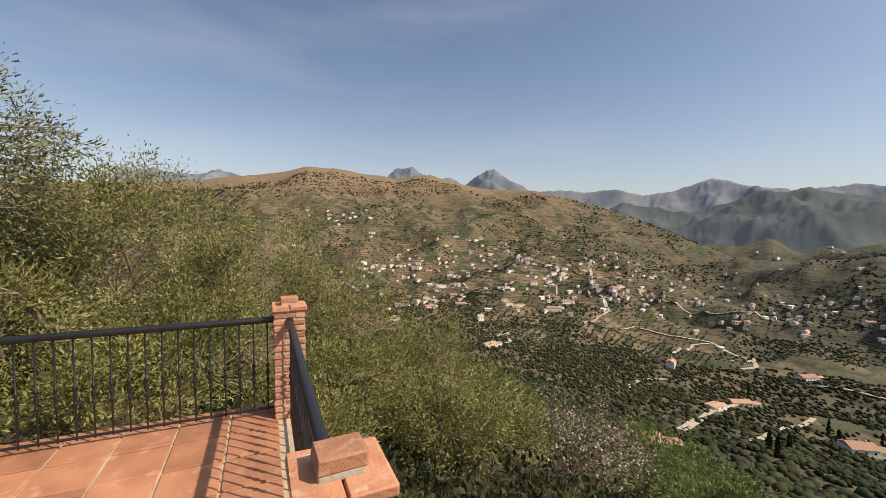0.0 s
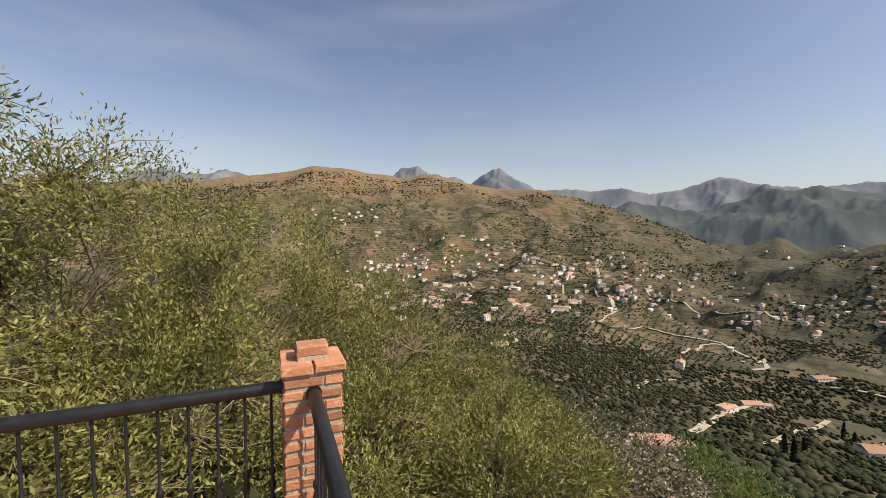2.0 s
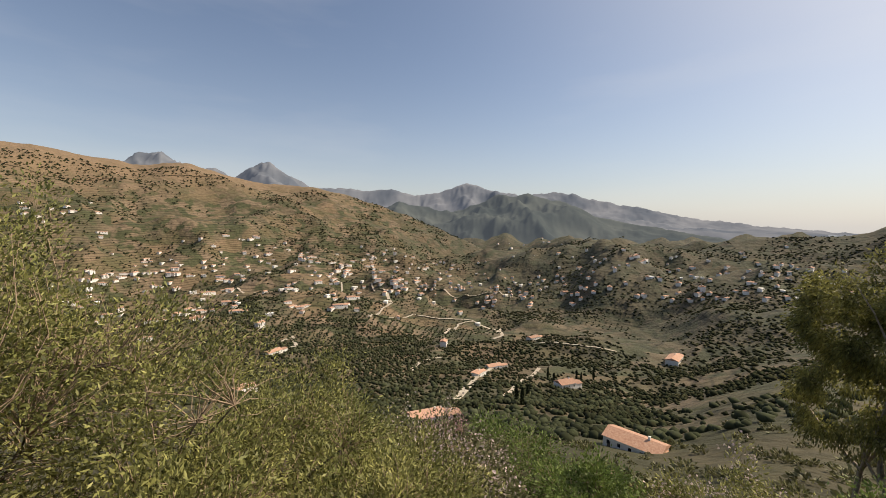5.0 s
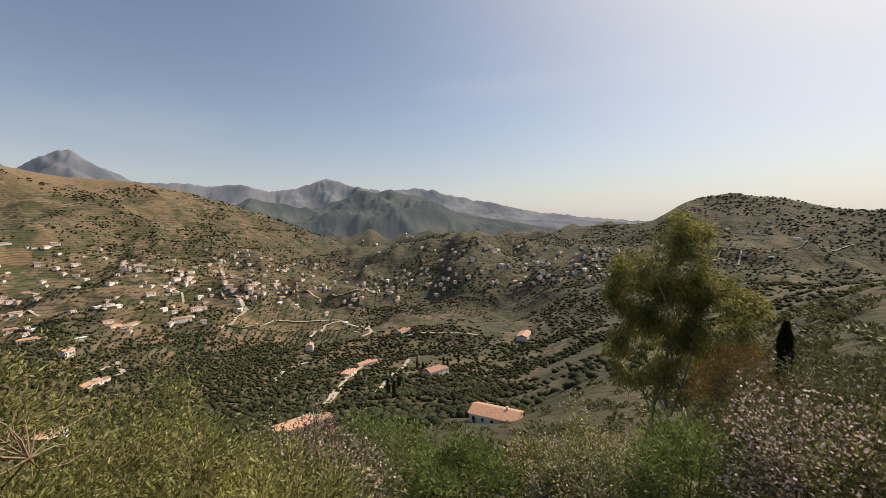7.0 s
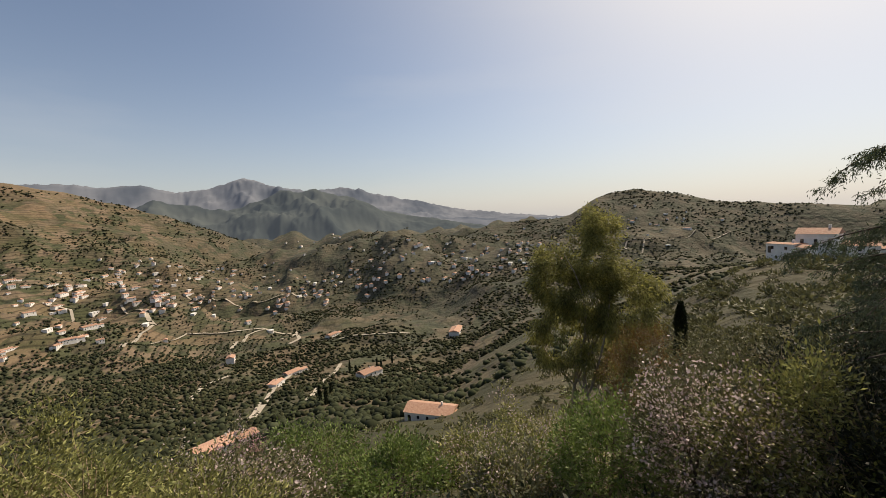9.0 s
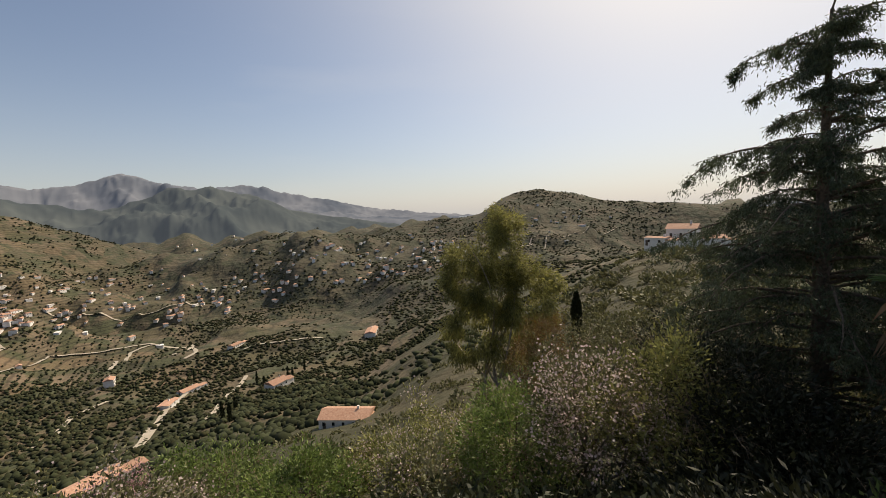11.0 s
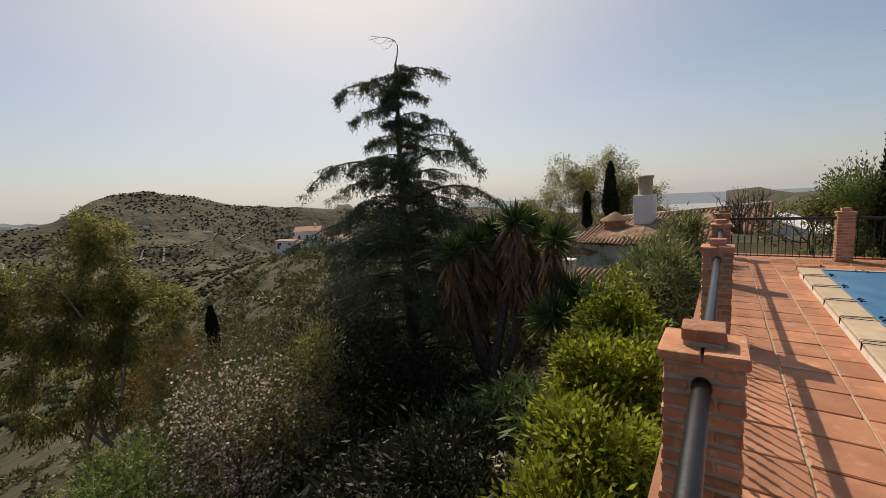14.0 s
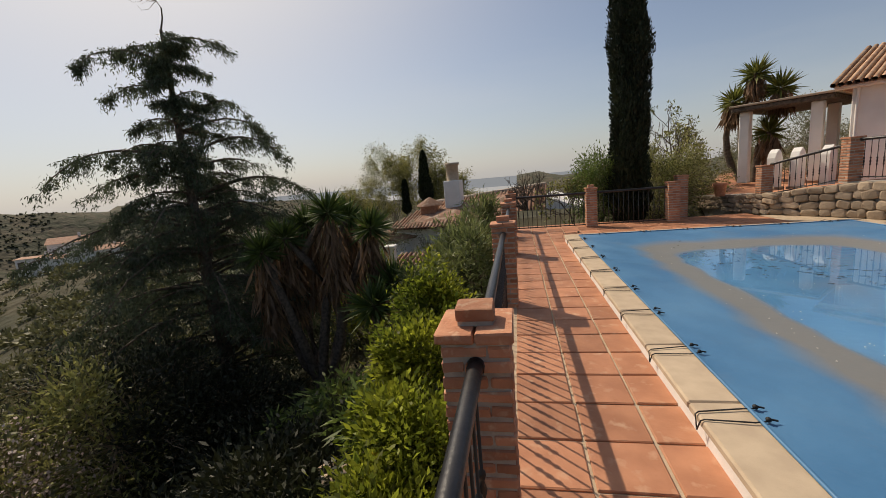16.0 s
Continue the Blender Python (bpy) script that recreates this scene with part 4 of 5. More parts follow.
cypress(-3.32, -13.55, -0.6, 8.3, .72, 3, n=60000, ln=.10)
for i, (az, r, el, rad, h) in enumerate(((167.5, 42, 3.5, .75, 5.2), (164.6, 43, -0.2, .5, 3.5), (113.5, 38, -12.0, .55, 5.0))):
    x, y = at_polar(az, r)
    cypress(x, y, EYE + r * math.tan(radians(el)) - h, h, rad, 20 + i, n=9000, ln=.26)


# great limbs of the cedar: metres under the tip, turn from the view across the valley, length, rise
CEDAR_LIMBS = ((1.0, 0, 1.35, .30), (1.2, 185, 1.0, .34), (1.5, 170, 1.9, .30), (1.75, 20, .9, .3), (2.1, 195, 1.5, .25), (3.0, 5, 1.95, .95), (2.9, 160, 1.0, .3), (3.15, -15, 2.2, .55), (3.6, 182, 1.6, .42),
               (3.75, 10, 2.5, .50), (3.9, 175, 2.95, .42), (4.1, -25, 2.3, .36), (4.35, 200, 2.5, .34), (4.75, 0, 3.45, .42), (5.0, 165, 2.2, .36), (5.2, 25, 2.6, .36), (5.5, 190, 2.9, .36), (5.9, -10, 3.2, .36), (6.2, 170, 3.0, .3))


def cedar(x, y, top, seed, right_az):
    rs = np.random.RandomState(seed)
    z0 = ground_z(x, y) - .1
    H = top - z0
    ob = empty("cedar_tree", x, y, z0)
    bole, p = limb(rs, (0, 0, 0), (.12, .1, H - .75), .24, .035, .012, 12, 9)
    wood = [bole]
    bent, q = limb(rs, p[-1], p[-1] + np.array([.30, .25, .75]), .022, .006, .12, 6, 5)
    wood.append(bent)
    for k in range(9):                           # the bare twigs of the tip
        a = q[rs.randint(2, 6)]
        wood.append(limb(rs, a, a + np.array([.35, .3, -.05]) * rs.uniform(.4, 1.2) + rs.normal(size=3) * .08, .006, .002, .15, 4, 3)[0])
    branches = [(d, right_az + t, L, r) for d, t, L, r in CEDAR_LIMBS]
    for k in range(64):
        d = rs.uniform(.9, 6.0)
        branches.append((d, rs.uniform(0, 360), (.35 + .44 * d) * rs.uniform(.35, .75), rs.uniform(.2, .45)))
    d = 5.2
    while d < H - .5:                            # the dense dark skirt
        branches.append((d, rs.uniform(0, 360), rs.uniform(2.0, 3.5), rs.uniform(.1, .35)))
        d += .065
    heart = np.array([np.interp(t, np.linspace(0, 1, 12), p[:, k]) for t in (0, 1) for k in range(3)]).reshape(2, 3)
    needles_c, needles_d = [], []
    for d, turn, L, rise in branches:
        f = np.clip((H - d) / (H - .75), 0, 1)
        start = heart[0] + (heart[1] - heart[0]) * f
        start[2] = H - d
        dirv = np.array([math.sin(radians(turn)), math.cos(radians(turn)), 0])
        perp = np.array([-dirv[1], dirv[0], 0])
        s = np.linspace(0, 1, 10)[:, None]
        pts = start + dirv * L * s + np.array([0, 0, 1]) * (L * (rise * s - (rise + .17) * s ** 2.8)) + np.cumsum(rs.normal(size=(10, 3)) * .016 * L, 0) * s
        wood.append(tube(pts, np.linspace(.012 + .014 * L, .005, 10), 5))
        side = []
        for k in range(int(7 * L + 3)):          # side sprays, left and right of the limb
            u = rs.uniform(.22, 1.0)
            a = np.array([np.interp(u, s[:, 0], pts[:, c]) for c in range(3)])
            w = (1.08 - u) * L * .42 * rs.uniform(.3, 1) + .10
            b = a + (perp * rs.choice((-1, 1)) + dirv * rs.uniform(.2, .9)) * w + np.array([0, 0, -.35 * w + .02])
            t, sp = limb(rs, a, b, .006, .003, .08, 5, 3)
            wood.append(t)
            side.append(sp)
        lines = np.concatenate([pts[2:]] + side)
        n = int((165 if d < 5.2 else 110) * L + 30)
        base = lines[rs.randint(0, len(lines), n)] + rs.normal(size=(n, 3)) * np.array([.055, .055, .02])
        drop = rs.uniform(0, 1, n) ** 1.5 * (.14 + .10 * L)
        for j in range(4):                       # hanging tassels
            c = base + np.array([0, 0, -1.0]) * (drop * j / 3)[:, None] + rs.normal(size=(n, 3)) * .018
            needles_c.append(c)
            needles_d.append(rs.normal(size=(n, 3)) * .5 + dirv * .25 + np.array([0, 0, -.75]))
    part("trunk", quick_mesh("trunk", *joined(wood), M_BARK, True), None, ob)
    part("crown", quick_mesh("crown", *leaf_quads(np.concatenate(needles_c), np.concatenate(needles_d), .10, .024, rs), L_CEDAR), None, ob)
    return tagged(ob, "tall dark cedar with drooping tiered branches and a bent tip", "cedar")


x, y = at_polar(139.5, 12.2)
cedar(x, y, EYE + 12.2 * math.tan(radians(21.0)), 8, 229.5)


def yucca(x, y, z0, heads, seed, leaf, skirt=1.0, blade=.62, label="yucca palm with spiky green heads over a shaggy dead skirt"):
    """heads: offsets from the foot, in metres."""
    rs = np.random.RandomState(seed)
    ob = empty("yucca_palm", x, y, z0)
    trunks = []
    for hx, hy, hz in heads:
        t, p = limb(rs, (rs.normal() * .08, rs.normal() * .08, 0), (hx, hy, hz), .13, .085, .09, 7, 8)
        trunks.append(t)
        n = 170
        d = rs.normal(size=(n, 3)) + np.array([0, 0, .45])
        d = unit(d)
        d[:, 2] = np.maximum(d[:, 2], -.45)
        c = np.array([hx, hy, hz]) + d * .05
        v, q = leaf_quads(c, d, blade, .062, rs)
        part("rosette", quick_mesh("rosette", v, q, leaf), None, ob)
        if skirt:
            m = 420
            u = rs.uniform(0, 1, m)
            c = np.array([hx, hy, hz]) + np.stack([rs.normal(size=m) * .10, rs.normal(size=m) * .10, -.05 - u * skirt], 1)
            d = np.stack([rs.normal(size=m) * .28, rs.normal(size=m) * .28, -np.ones(m)], 1)
            part("dead_skirt", quick_mesh("dead_skirt", *leaf_quads(c, d, .60, .07, rs), L_DEAD), None, ob, "brown hanging dead leaves")
    part("trunk", quick_mesh("trunk", *joined(trunks), M_BARK, True), None, ob)
    return tagged(ob, label, "yucca")


x, y = at_polar(150.5, 9.6)
zy = ground_z(x, y)
hd = []
for az, r, el in ((154.5, 9.4, -4.2), (148.5, 9.8, -7.0), (160.0, 9.2, -7.0), (151.5, 10.2, -5.5), (145.5, 9.6, -8.5), (157.0, 10.4, -5.2)):
    a, b = at_polar(az, r)
    hd.append((a - x, b - y, EYE + r * math.tan(radians(el)) - zy))
yucca(x, y, zy, hd, 5, L_YUCCA, 1.7, .52)
for i, (az, r, el) in enumerate(((162.5, 9.0, -13.5), (159.5, 8.0, -16.0))):
    x, y = at_polar(az, r)
    z = ground_z(x, y)
    yucca(x, y, z, [(0, 0, EYE + r * math.tan(radians(el)) - .3 - z)], 30 + i, L_YUCCA, .0, .6, "low spiky yucca rosette on the shaded slope")

# citrus and oleander against the terrace wall
for i, (x, y, top, rad, lab) in enumerate(((0.85, -3.6, -0.95, .5, "sunlit yellow-green lemon tree with ripe fruit"), (0.95, -4.7, -0.75, .55, "sunlit yellow-green lemon tree with ripe fruit"), (1.05, -5.9, -0.35, .58, "sunlit yellow-green lemon tree with ripe fruit"), (1.35, -7.4, -0.2, .6, "sunlit yellow-green lemon tree with ripe fruit"))):
    ob = tree("lemon_tree", x, y, top, rad, L_LEMON, lab, seed=120 + i, clumps=150, per=26, gap=.16, length=.095, width=.042, clump_r=.17, trunk_r=.05, low=.1, spikes=60, droop=.1, group="lemon trees")
    rs = np.random.RandomState(i)
    fruit = quick_mesh("lemon", *lathe([(-.042, .004), (-.03, .022), (-.01, .031), (.012, .030), (.03, .018), (.042, .004)], 9), M_LEMON, True)
    for k in range(9):
        d = unit(rs.normal(size=3)) * np.array([rad, rad, .5]) * .95
        part("lemon", fruit, None, ob, m=pose(*(d + np.array([0, 0, (top - ob.location.z) * .58])), rs.uniform(0, 180), rs.uniform(0, 180), 0))
for i, (az, r, el, rad) in enumerate(((156, 6.2, -28.0, .8), (160.5, 5.2, -31.0, .7), (151, 7.0, -30, .8))):
    x, y = at_polar(az, r)
    tree("mango_bush", x, y, EYE + r * math.tan(radians(el)), rad, L_BRIGHT, "low bush with long drooping dark green leaves", "bush", seed=140 + i, clumps=90, per=16, length=.24, width=.055, clump_r=.18, trunk_r=.03, low=.1, droop=.5)
for i, (x, y, top, rad) in enumerate(((0.85, -9.0, 0.45, .62), (1.15, -10.2, 0.50, .62), (0.75, -11.2, 0.65, .6), (1.75, -9.7, -0.15, .6))):
    tree("oleander_bush", x, y, top, rad, L_OLEANDER, "upright oleander with narrow grey-green leaves", "bush", seed=150 + i, clumps=110, per=17, length=.19, width=.034, clump_r=.20, gap=.12, trunk_r=.03, low=.15, stems=4, spikes=26, group="oleanders")
for i, (x, y, top, rad, leaf) in enumerate(((-4.3, -14.6, 1.7, 1.0, L_ALMOND), (-5.2, -15.6, 1.9, 1.3, L_ALMOND), (-2.6, -14.1, 1.9, .7, L_BRIGHT), (-5.9, -16.4, .9, .8, L_DRAB), (-9.4, -18.5, 2.2, 1.6, L_GREY), (-11.5, -19.5, 2.6, 1.6, L_GREY))):
    tree("bush", x, y, top, rad, leaf, "leafy green shrub behind the end of the terrace", "bush", seed=160 + i, clumps=150, per=50, length=.085, width=.03, clump_r=.24, trunk_r=.04, low=.1, spikes=20, stems=2, base=-.5)


def bare_tree(x, y, z0, H, seed, tuft=None, label="leafless grey fig tree"):
    rs = np.random.RandomState(seed)
    ob = empty("bare_tree", x, y, z0)
    wood, tips = [], []

    def grow(a, d, L, r, depth):
        b = a + d * L
        t, p = limb(rs, a, b, r, r * .70, .07, 4, 5)
        wood.append(t)
        if depth == 0:
            tips.append(b)
            return
        for _ in range(3 if depth > 2 else 2):
            nd = unit(d + rs.normal(size=3) * .42 + np.array([0, 0, .12]))
            grow(p[rs.randint(2, 4)], nd, L * rs.uniform(.62, .88), r * .66, depth - 1)
    grow(np.zeros(3), np.array([0, 0, 1.0]), H * .25, H * .017, 6)
    part("trunk", quick_mesh("trunk", *joined(wood), M_BARK), None, ob)
    if tuft:
        tp = np.array(tips)
        tp = np.repeat(tp[rs.uniform(size=len(tp)) < .5], 9, 0)
        part("crown", quick_mesh("crown", *leaf_quads(tp + rs.normal(size=tp.shape) * .05, rs.normal(size=tp.shape) + np.array([0, 0, .3]), .10, .05, rs), tuft), None, ob)
    return tagged(ob, label, "tree")


x, y = at_polar(183, 21)
bare_tree(x, y, -2.2, 6.2, 4)
bare_tree(-5.6, -16.9, -.3, 4.0, 6, L_ALMOND, "spindly shrub with tufts of leaves at the tips")
bare_tree(-1.9, -14.6, -.6, 2.6, 9, L_ALMOND, "spindly shrub with tufts of leaves at the tips")


# ---- the far country: scrub, groves, houses, tracks ----
def blobs(name, places, sizes, material, label, category, seed, flat=.75, fine=True):
    """Uneven leafy or stony lumps, joined."""
    rs = np.random.RandomState(seed)
    b = bmesh.new()
    if fine:
        bmesh.ops.create_icosphere(b, subdivisions=1, radius=1)
    else:
        vs = [b.verts.new(p) for p in ((1, 0, 0), (-.3, .95, .1), (-.5, -.9, 0), (.1, 0, .95), (0, 0, -.6))]
        for t in ((0, 1, 3), (1, 2, 3), (2, 0, 3), (1, 0, 4), (2, 1, 4), (0, 2, 4)):
            b.faces.new([vs[i] for i in t])
        b.verts.index_update()
    bv = np.array([v.co[:] for v in b.verts])
    bf = np.array([[v.index for v in f.verts] for f in b.faces])
    b.free()
    n, k = len(places), len(bv)
    v = bv[None] * (1 + rs.uniform(-.38, .38, (n, k, 1)))
    v = v * np.asarray(sizes)[:, None, None] * np.array([1, 1, flat]) + np.asarray(places)[:, None]
    f = bf[None] + (np.arange(n) * k)[:, None, None]
    ob = new(name, quick_mesh(name, v.reshape(-1, 3), f.reshape(-1, 3), material))
    return tagged(ob, label, category, kind="stuff")


M_BLOB = mat("far_scrub", (0.034, 0.040, 0.020), (0.020, 0.025, 0.012), 0.02, 0.95, 0, rand=0.45, spec=.1)
M_BLOB2 = mat("far_olive", (0.052, 0.060, 0.032), (0.034, 0.040, 0.020), 0.02, 0.95, 0, rand=0.35, spec=.1)
rf = np.random.RandomState(21)
P, S, Q, T = [], [], [], []
while len(Q) < 62000 or len(P) < 3800:
    near_one = len(P) < 3800 and rf.uniform() < .15
    a = rf.uniform(-32, 165)
    r = math.exp(rf.uniform(math.log(60), math.log(240))) if near_one else (rf.uniform(240, 1560) if rf.uniform() < .7 else math.exp(rf.uniform(math.log(150), math.log(700))))
    x, y = OX + math.sin(radians(a)) * r, OY + math.cos(radians(a)) * r
    w = fbm(x, y, 90, 3, 1.1) + .7 * fbm(x, y, 320, 2, 8.0)
    if w < -.02 + rf.uniform(-.32, .32):
        continue
    s = rf.uniform(.7, 1.7) * (1.0 + r / 900)
    (P if near_one else Q).append((x, y, ground_z(x, y) + s * .3))
    (S if near_one else T).append(s)
blobs("scrub", P, S, M_BLOB2, "rounded scrub on the near hillsides", "scrub", 2)
blobs("scrub", Q[::2], T[::2], M_BLOB, "dark scrub and small trees dotting the far hillsides", "scrub", 4, .7, False)
blobs("scrub", Q[1::2], T[1::2], mat("dry_scrub", (0.055, 0.055, 0.028), (0.036, 0.038, 0.018), 0.02, .95, 0, rand=.45, spec=.1), "pale dry scrub dotting the far hillsides", "scrub", 6, .7, False)
P, S = [], []
for az, el, n, m, gap_ in ((25, -12.5, 16, 14, 8), (31, -15, 14, 14, 7.5), (36, -13.5, 18, 16, 7.5), (42, -15, 20, 16, 7), (48, -14, 18, 14, 7), (53, -12, 16, 12, 7), (39, -9.5, 16, 12, 9), (22, -9, 14, 12, 9), (60, -11, 16, 12, 8), (66, -13, 18, 14, 7), (75, -11.5, 16, 12, 8), (57, -15.5, 14, 12, 6.5), (46, -18, 12, 10, 6), (70, -9, 14, 12, 9), (15, -10, 14, 12, 9), (90, -8, 14, 12, 9), (110, -4, 20, 8, 11)):
    c = on_land(az, el)
    for i in range(n):
        for j in range(m):
            u, w = (i - n / 2) * gap_, (j - m / 2) * gap_
            t = radians(az + 12)
            x, y = c.x + u * math.cos(t) + w * math.sin(t) + rf.normal() * .5, c.y - u * math.sin(t) + w * math.cos(t) + rf.normal() * .5
            if rf.uniform() < .88:
                s = rf.uniform(1.2, 2.0)
                P.append((x, y, ground_z(x, y) + s * .5))
                S.append(s)
blobs("olive_grove", P, S, M_BLOB2, "rows of small round olive trees on the terraces", "olive grove", 3, .8, False)

# leafy bushes on the slope close below
bush_v, rb = [], np.random.RandomState(31)
for q_ in range(1350):
    a, r = (rb.uniform(20, 160), math.exp(rb.uniform(math.log(13), math.log(120)))) if q_ < 420 else (rb.uniform(100, 150), math.exp(rb.uniform(math.log(17), math.log(130))))
    x, y = OX + math.sin(radians(a)) * r, OY + math.cos(radians(a)) * r
    s = rb.uniform(.35, .9) * (1 + r / 70)
    n = 95
    c = rb.normal(size=(n, 3))
    c = unit(c) * rb.uniform(.45, 1, (n, 1)) * s * np.array([1, 1, .7])
    c[:, 2] = np.abs(c[:, 2])
    v, q = leaf_quads(c + np.array([x, y, ground_z(x, y) - .1]), unit(c) + rb.normal(size=(n, 3)) * .5, .42 * s, .23 * s, rb)
    bush_v.append((v, q))
bushes = new("scrub", quick_mesh("scrub", *joined(bush_v), L_DRAB))
tagged(bushes, "low drab green bushes covering the slope", "scrub", kind="stuff")
# creepers and litter on the bank right below the terrace
und = []
for _ in range(900):
    a, r = rb.uniform(-25, 178), math.exp(rb.uniform(math.log(2.5), math.log(17)))
    x, y = OX + math.sin(radians(a)) * r, OY + math.cos(radians(a)) * r
    if x < .45 and y < .45:
        continue
    n, s = 46, rb.uniform(.25, .6)
    c = np.array([x, y, ground_z(x, y)]) + rb.normal(size=(n, 3)) * np.array([s, s, .10]) * .7
    und.append(leaf_quads(c, rb.normal(size=(n, 3)) + np.array([0, 0, .5]), .15, .07, rb))
under = new("undergrowth", quick_mesh("undergrowth", *joined(und), leaf_mat("ivy_leaf", (0.040, 0.050, 0.020), (0.022, 0.030, 0.012), .4, .2)))
tagged(under, "dark creeping undergrowth on the bank", "undergrowth", kind="stuff")
# tufts of dry grass
gr_v = []
for _ in range(2600):
    a, r = rb.uniform(0, 185), math.exp(rb.uniform(math.log(2.2), math.log(45)))
    if a > 112 and r < 11:
        continue
    x, y = OX + math.sin(radians(a)) * r, OY + math.cos(radians(a)) * r
    if x < .5 and y < .5:
        continue
    n = 14
    c = np.array([x, y, ground_z(x, y) - .03]) + rb.normal(size=(n, 3)) * np.array([.12, .12, 0])
    gr_v.append(leaf_quads(c, rb.normal(size=(n, 3)) * .5 + np.array([0, 0, 1]), .16 + r * .006, .014 + r * .0012, rb))
grass = new("grass", quick_mesh("grass", *joined(gr_v), leaf_mat("dry_grass", (0.15, 0.15, 0.05), (0.20, 0.155, 0.08), .4, .3)))
tagged(grass, "tufts of green and dry grass on the slope", "grass", kind="stuff")
rk = []
for _ in range(130):
    a, r = rb.uniform(150, 176), rb.uniform(3.2, 9)
    x, y = OX + math.sin(radians(a)) * r, OY + math.cos(radians(a)) * r
    if x < .7:
        continue
    rk.append(((x, y, ground_z(x, y) + .03), rb.uniform(.05, .16)))
blobs("loose_rocks", [p for p, _ in rk], [s for _, s in rk], M_RUBBLE, "loose pale rocks on the shaded bank", "rocks", 9, .6)


def tracks(lines):
    for k, (width, pts) in enumerate(lines):
        path = [on_land(a, e) for a, e in pts]
        fine = []
        for p, q in zip(path, path[1:]):
            n = max(int((q - p).length / 6), 2)
            for i in range(n):
                f = i / n
                c = p.lerp(q, f * f * (3 - 2 * f) * .5 + f * .5)
                fine.append((c.x, c.y))
        fine.append((path[-1].x, path[-1].y))
        v = []
        for i, (x, y) in enumerate(fine):
            x1, y1 = fine[min(i + 1, len(fine) - 1)]
            x0, y0 = fine[max(i - 1, 0)]
            d = Vector((x1 - x0, y1 - y0, 0)).normalized()
            z = ground_z(x, y) + .7
            v += [(x - d.y * width, y + d.x * width, z), (x + d.y * width, y - d.x * width, z)]
        f = [(2 * i, 2 * i + 1, 2 * i + 3, 2 * i + 2) for i in range(len(fine) - 1)]
        tagged(new("road", mesh_from("road", v, f, M_ROAD)), "pale winding track across the hillside", "road", kind="structure")


tracks((
    (2.6, ((43.8, -13.2), (45.5, -12.2), (47.0, -11.2), (46.2, -9.8), (44.2, -9.0))),
    (2.2, ((44.4, -13.0), (50, -12.9), (55, -13.4), (58.5, -13.6), (62, -14.8))),
    (2.0, ((54.5, -15.5), (56.5, -14.3), (58.8, -13.8))), (2.0, ((60.5, -15.3), (62.5, -14.6), (62.8, -15.6), (61.5, -16))),
    (1.8, ((22, -9.0), (27, -8.6), (33, -9.4))), (1.8, ((30, -15.8), (33.5, -15.2), (34, -16.3), (30, -17.2))),
    (1.8, ((50, -8.5), (54, -9.6), (58, -10.2), (61, -9.5), (64, -10.6))), (1.6, ((57.5, -22.5), (56, -24.3), (57.5, -23), (60, -20.5), (63, -19.2))),
    (1.6, ((38, -7.5), (40, -8.6), (41, -10))), (1.6, ((68, -16.2), (73, -16.0), (78, -16.3))),
    (2.4, ((2, 5.2), (8, 5.0), (14, 4.4), (18, 4.6))), (2.2, ((20, 5.2), (26, 5.4), (32, 4.2))), (1.6, ((104, -5.4), (108, -4.2), (114, -3.6), (119, -3.2))), (1.6, ((105, -6), (108, -5.2), (110, -4.2))),
    (1.4, ((63, -23.5), (66, -21), (68, -19.5))), (1.6, ((48, -21), (51, -19.3), (54, -18.6)))))


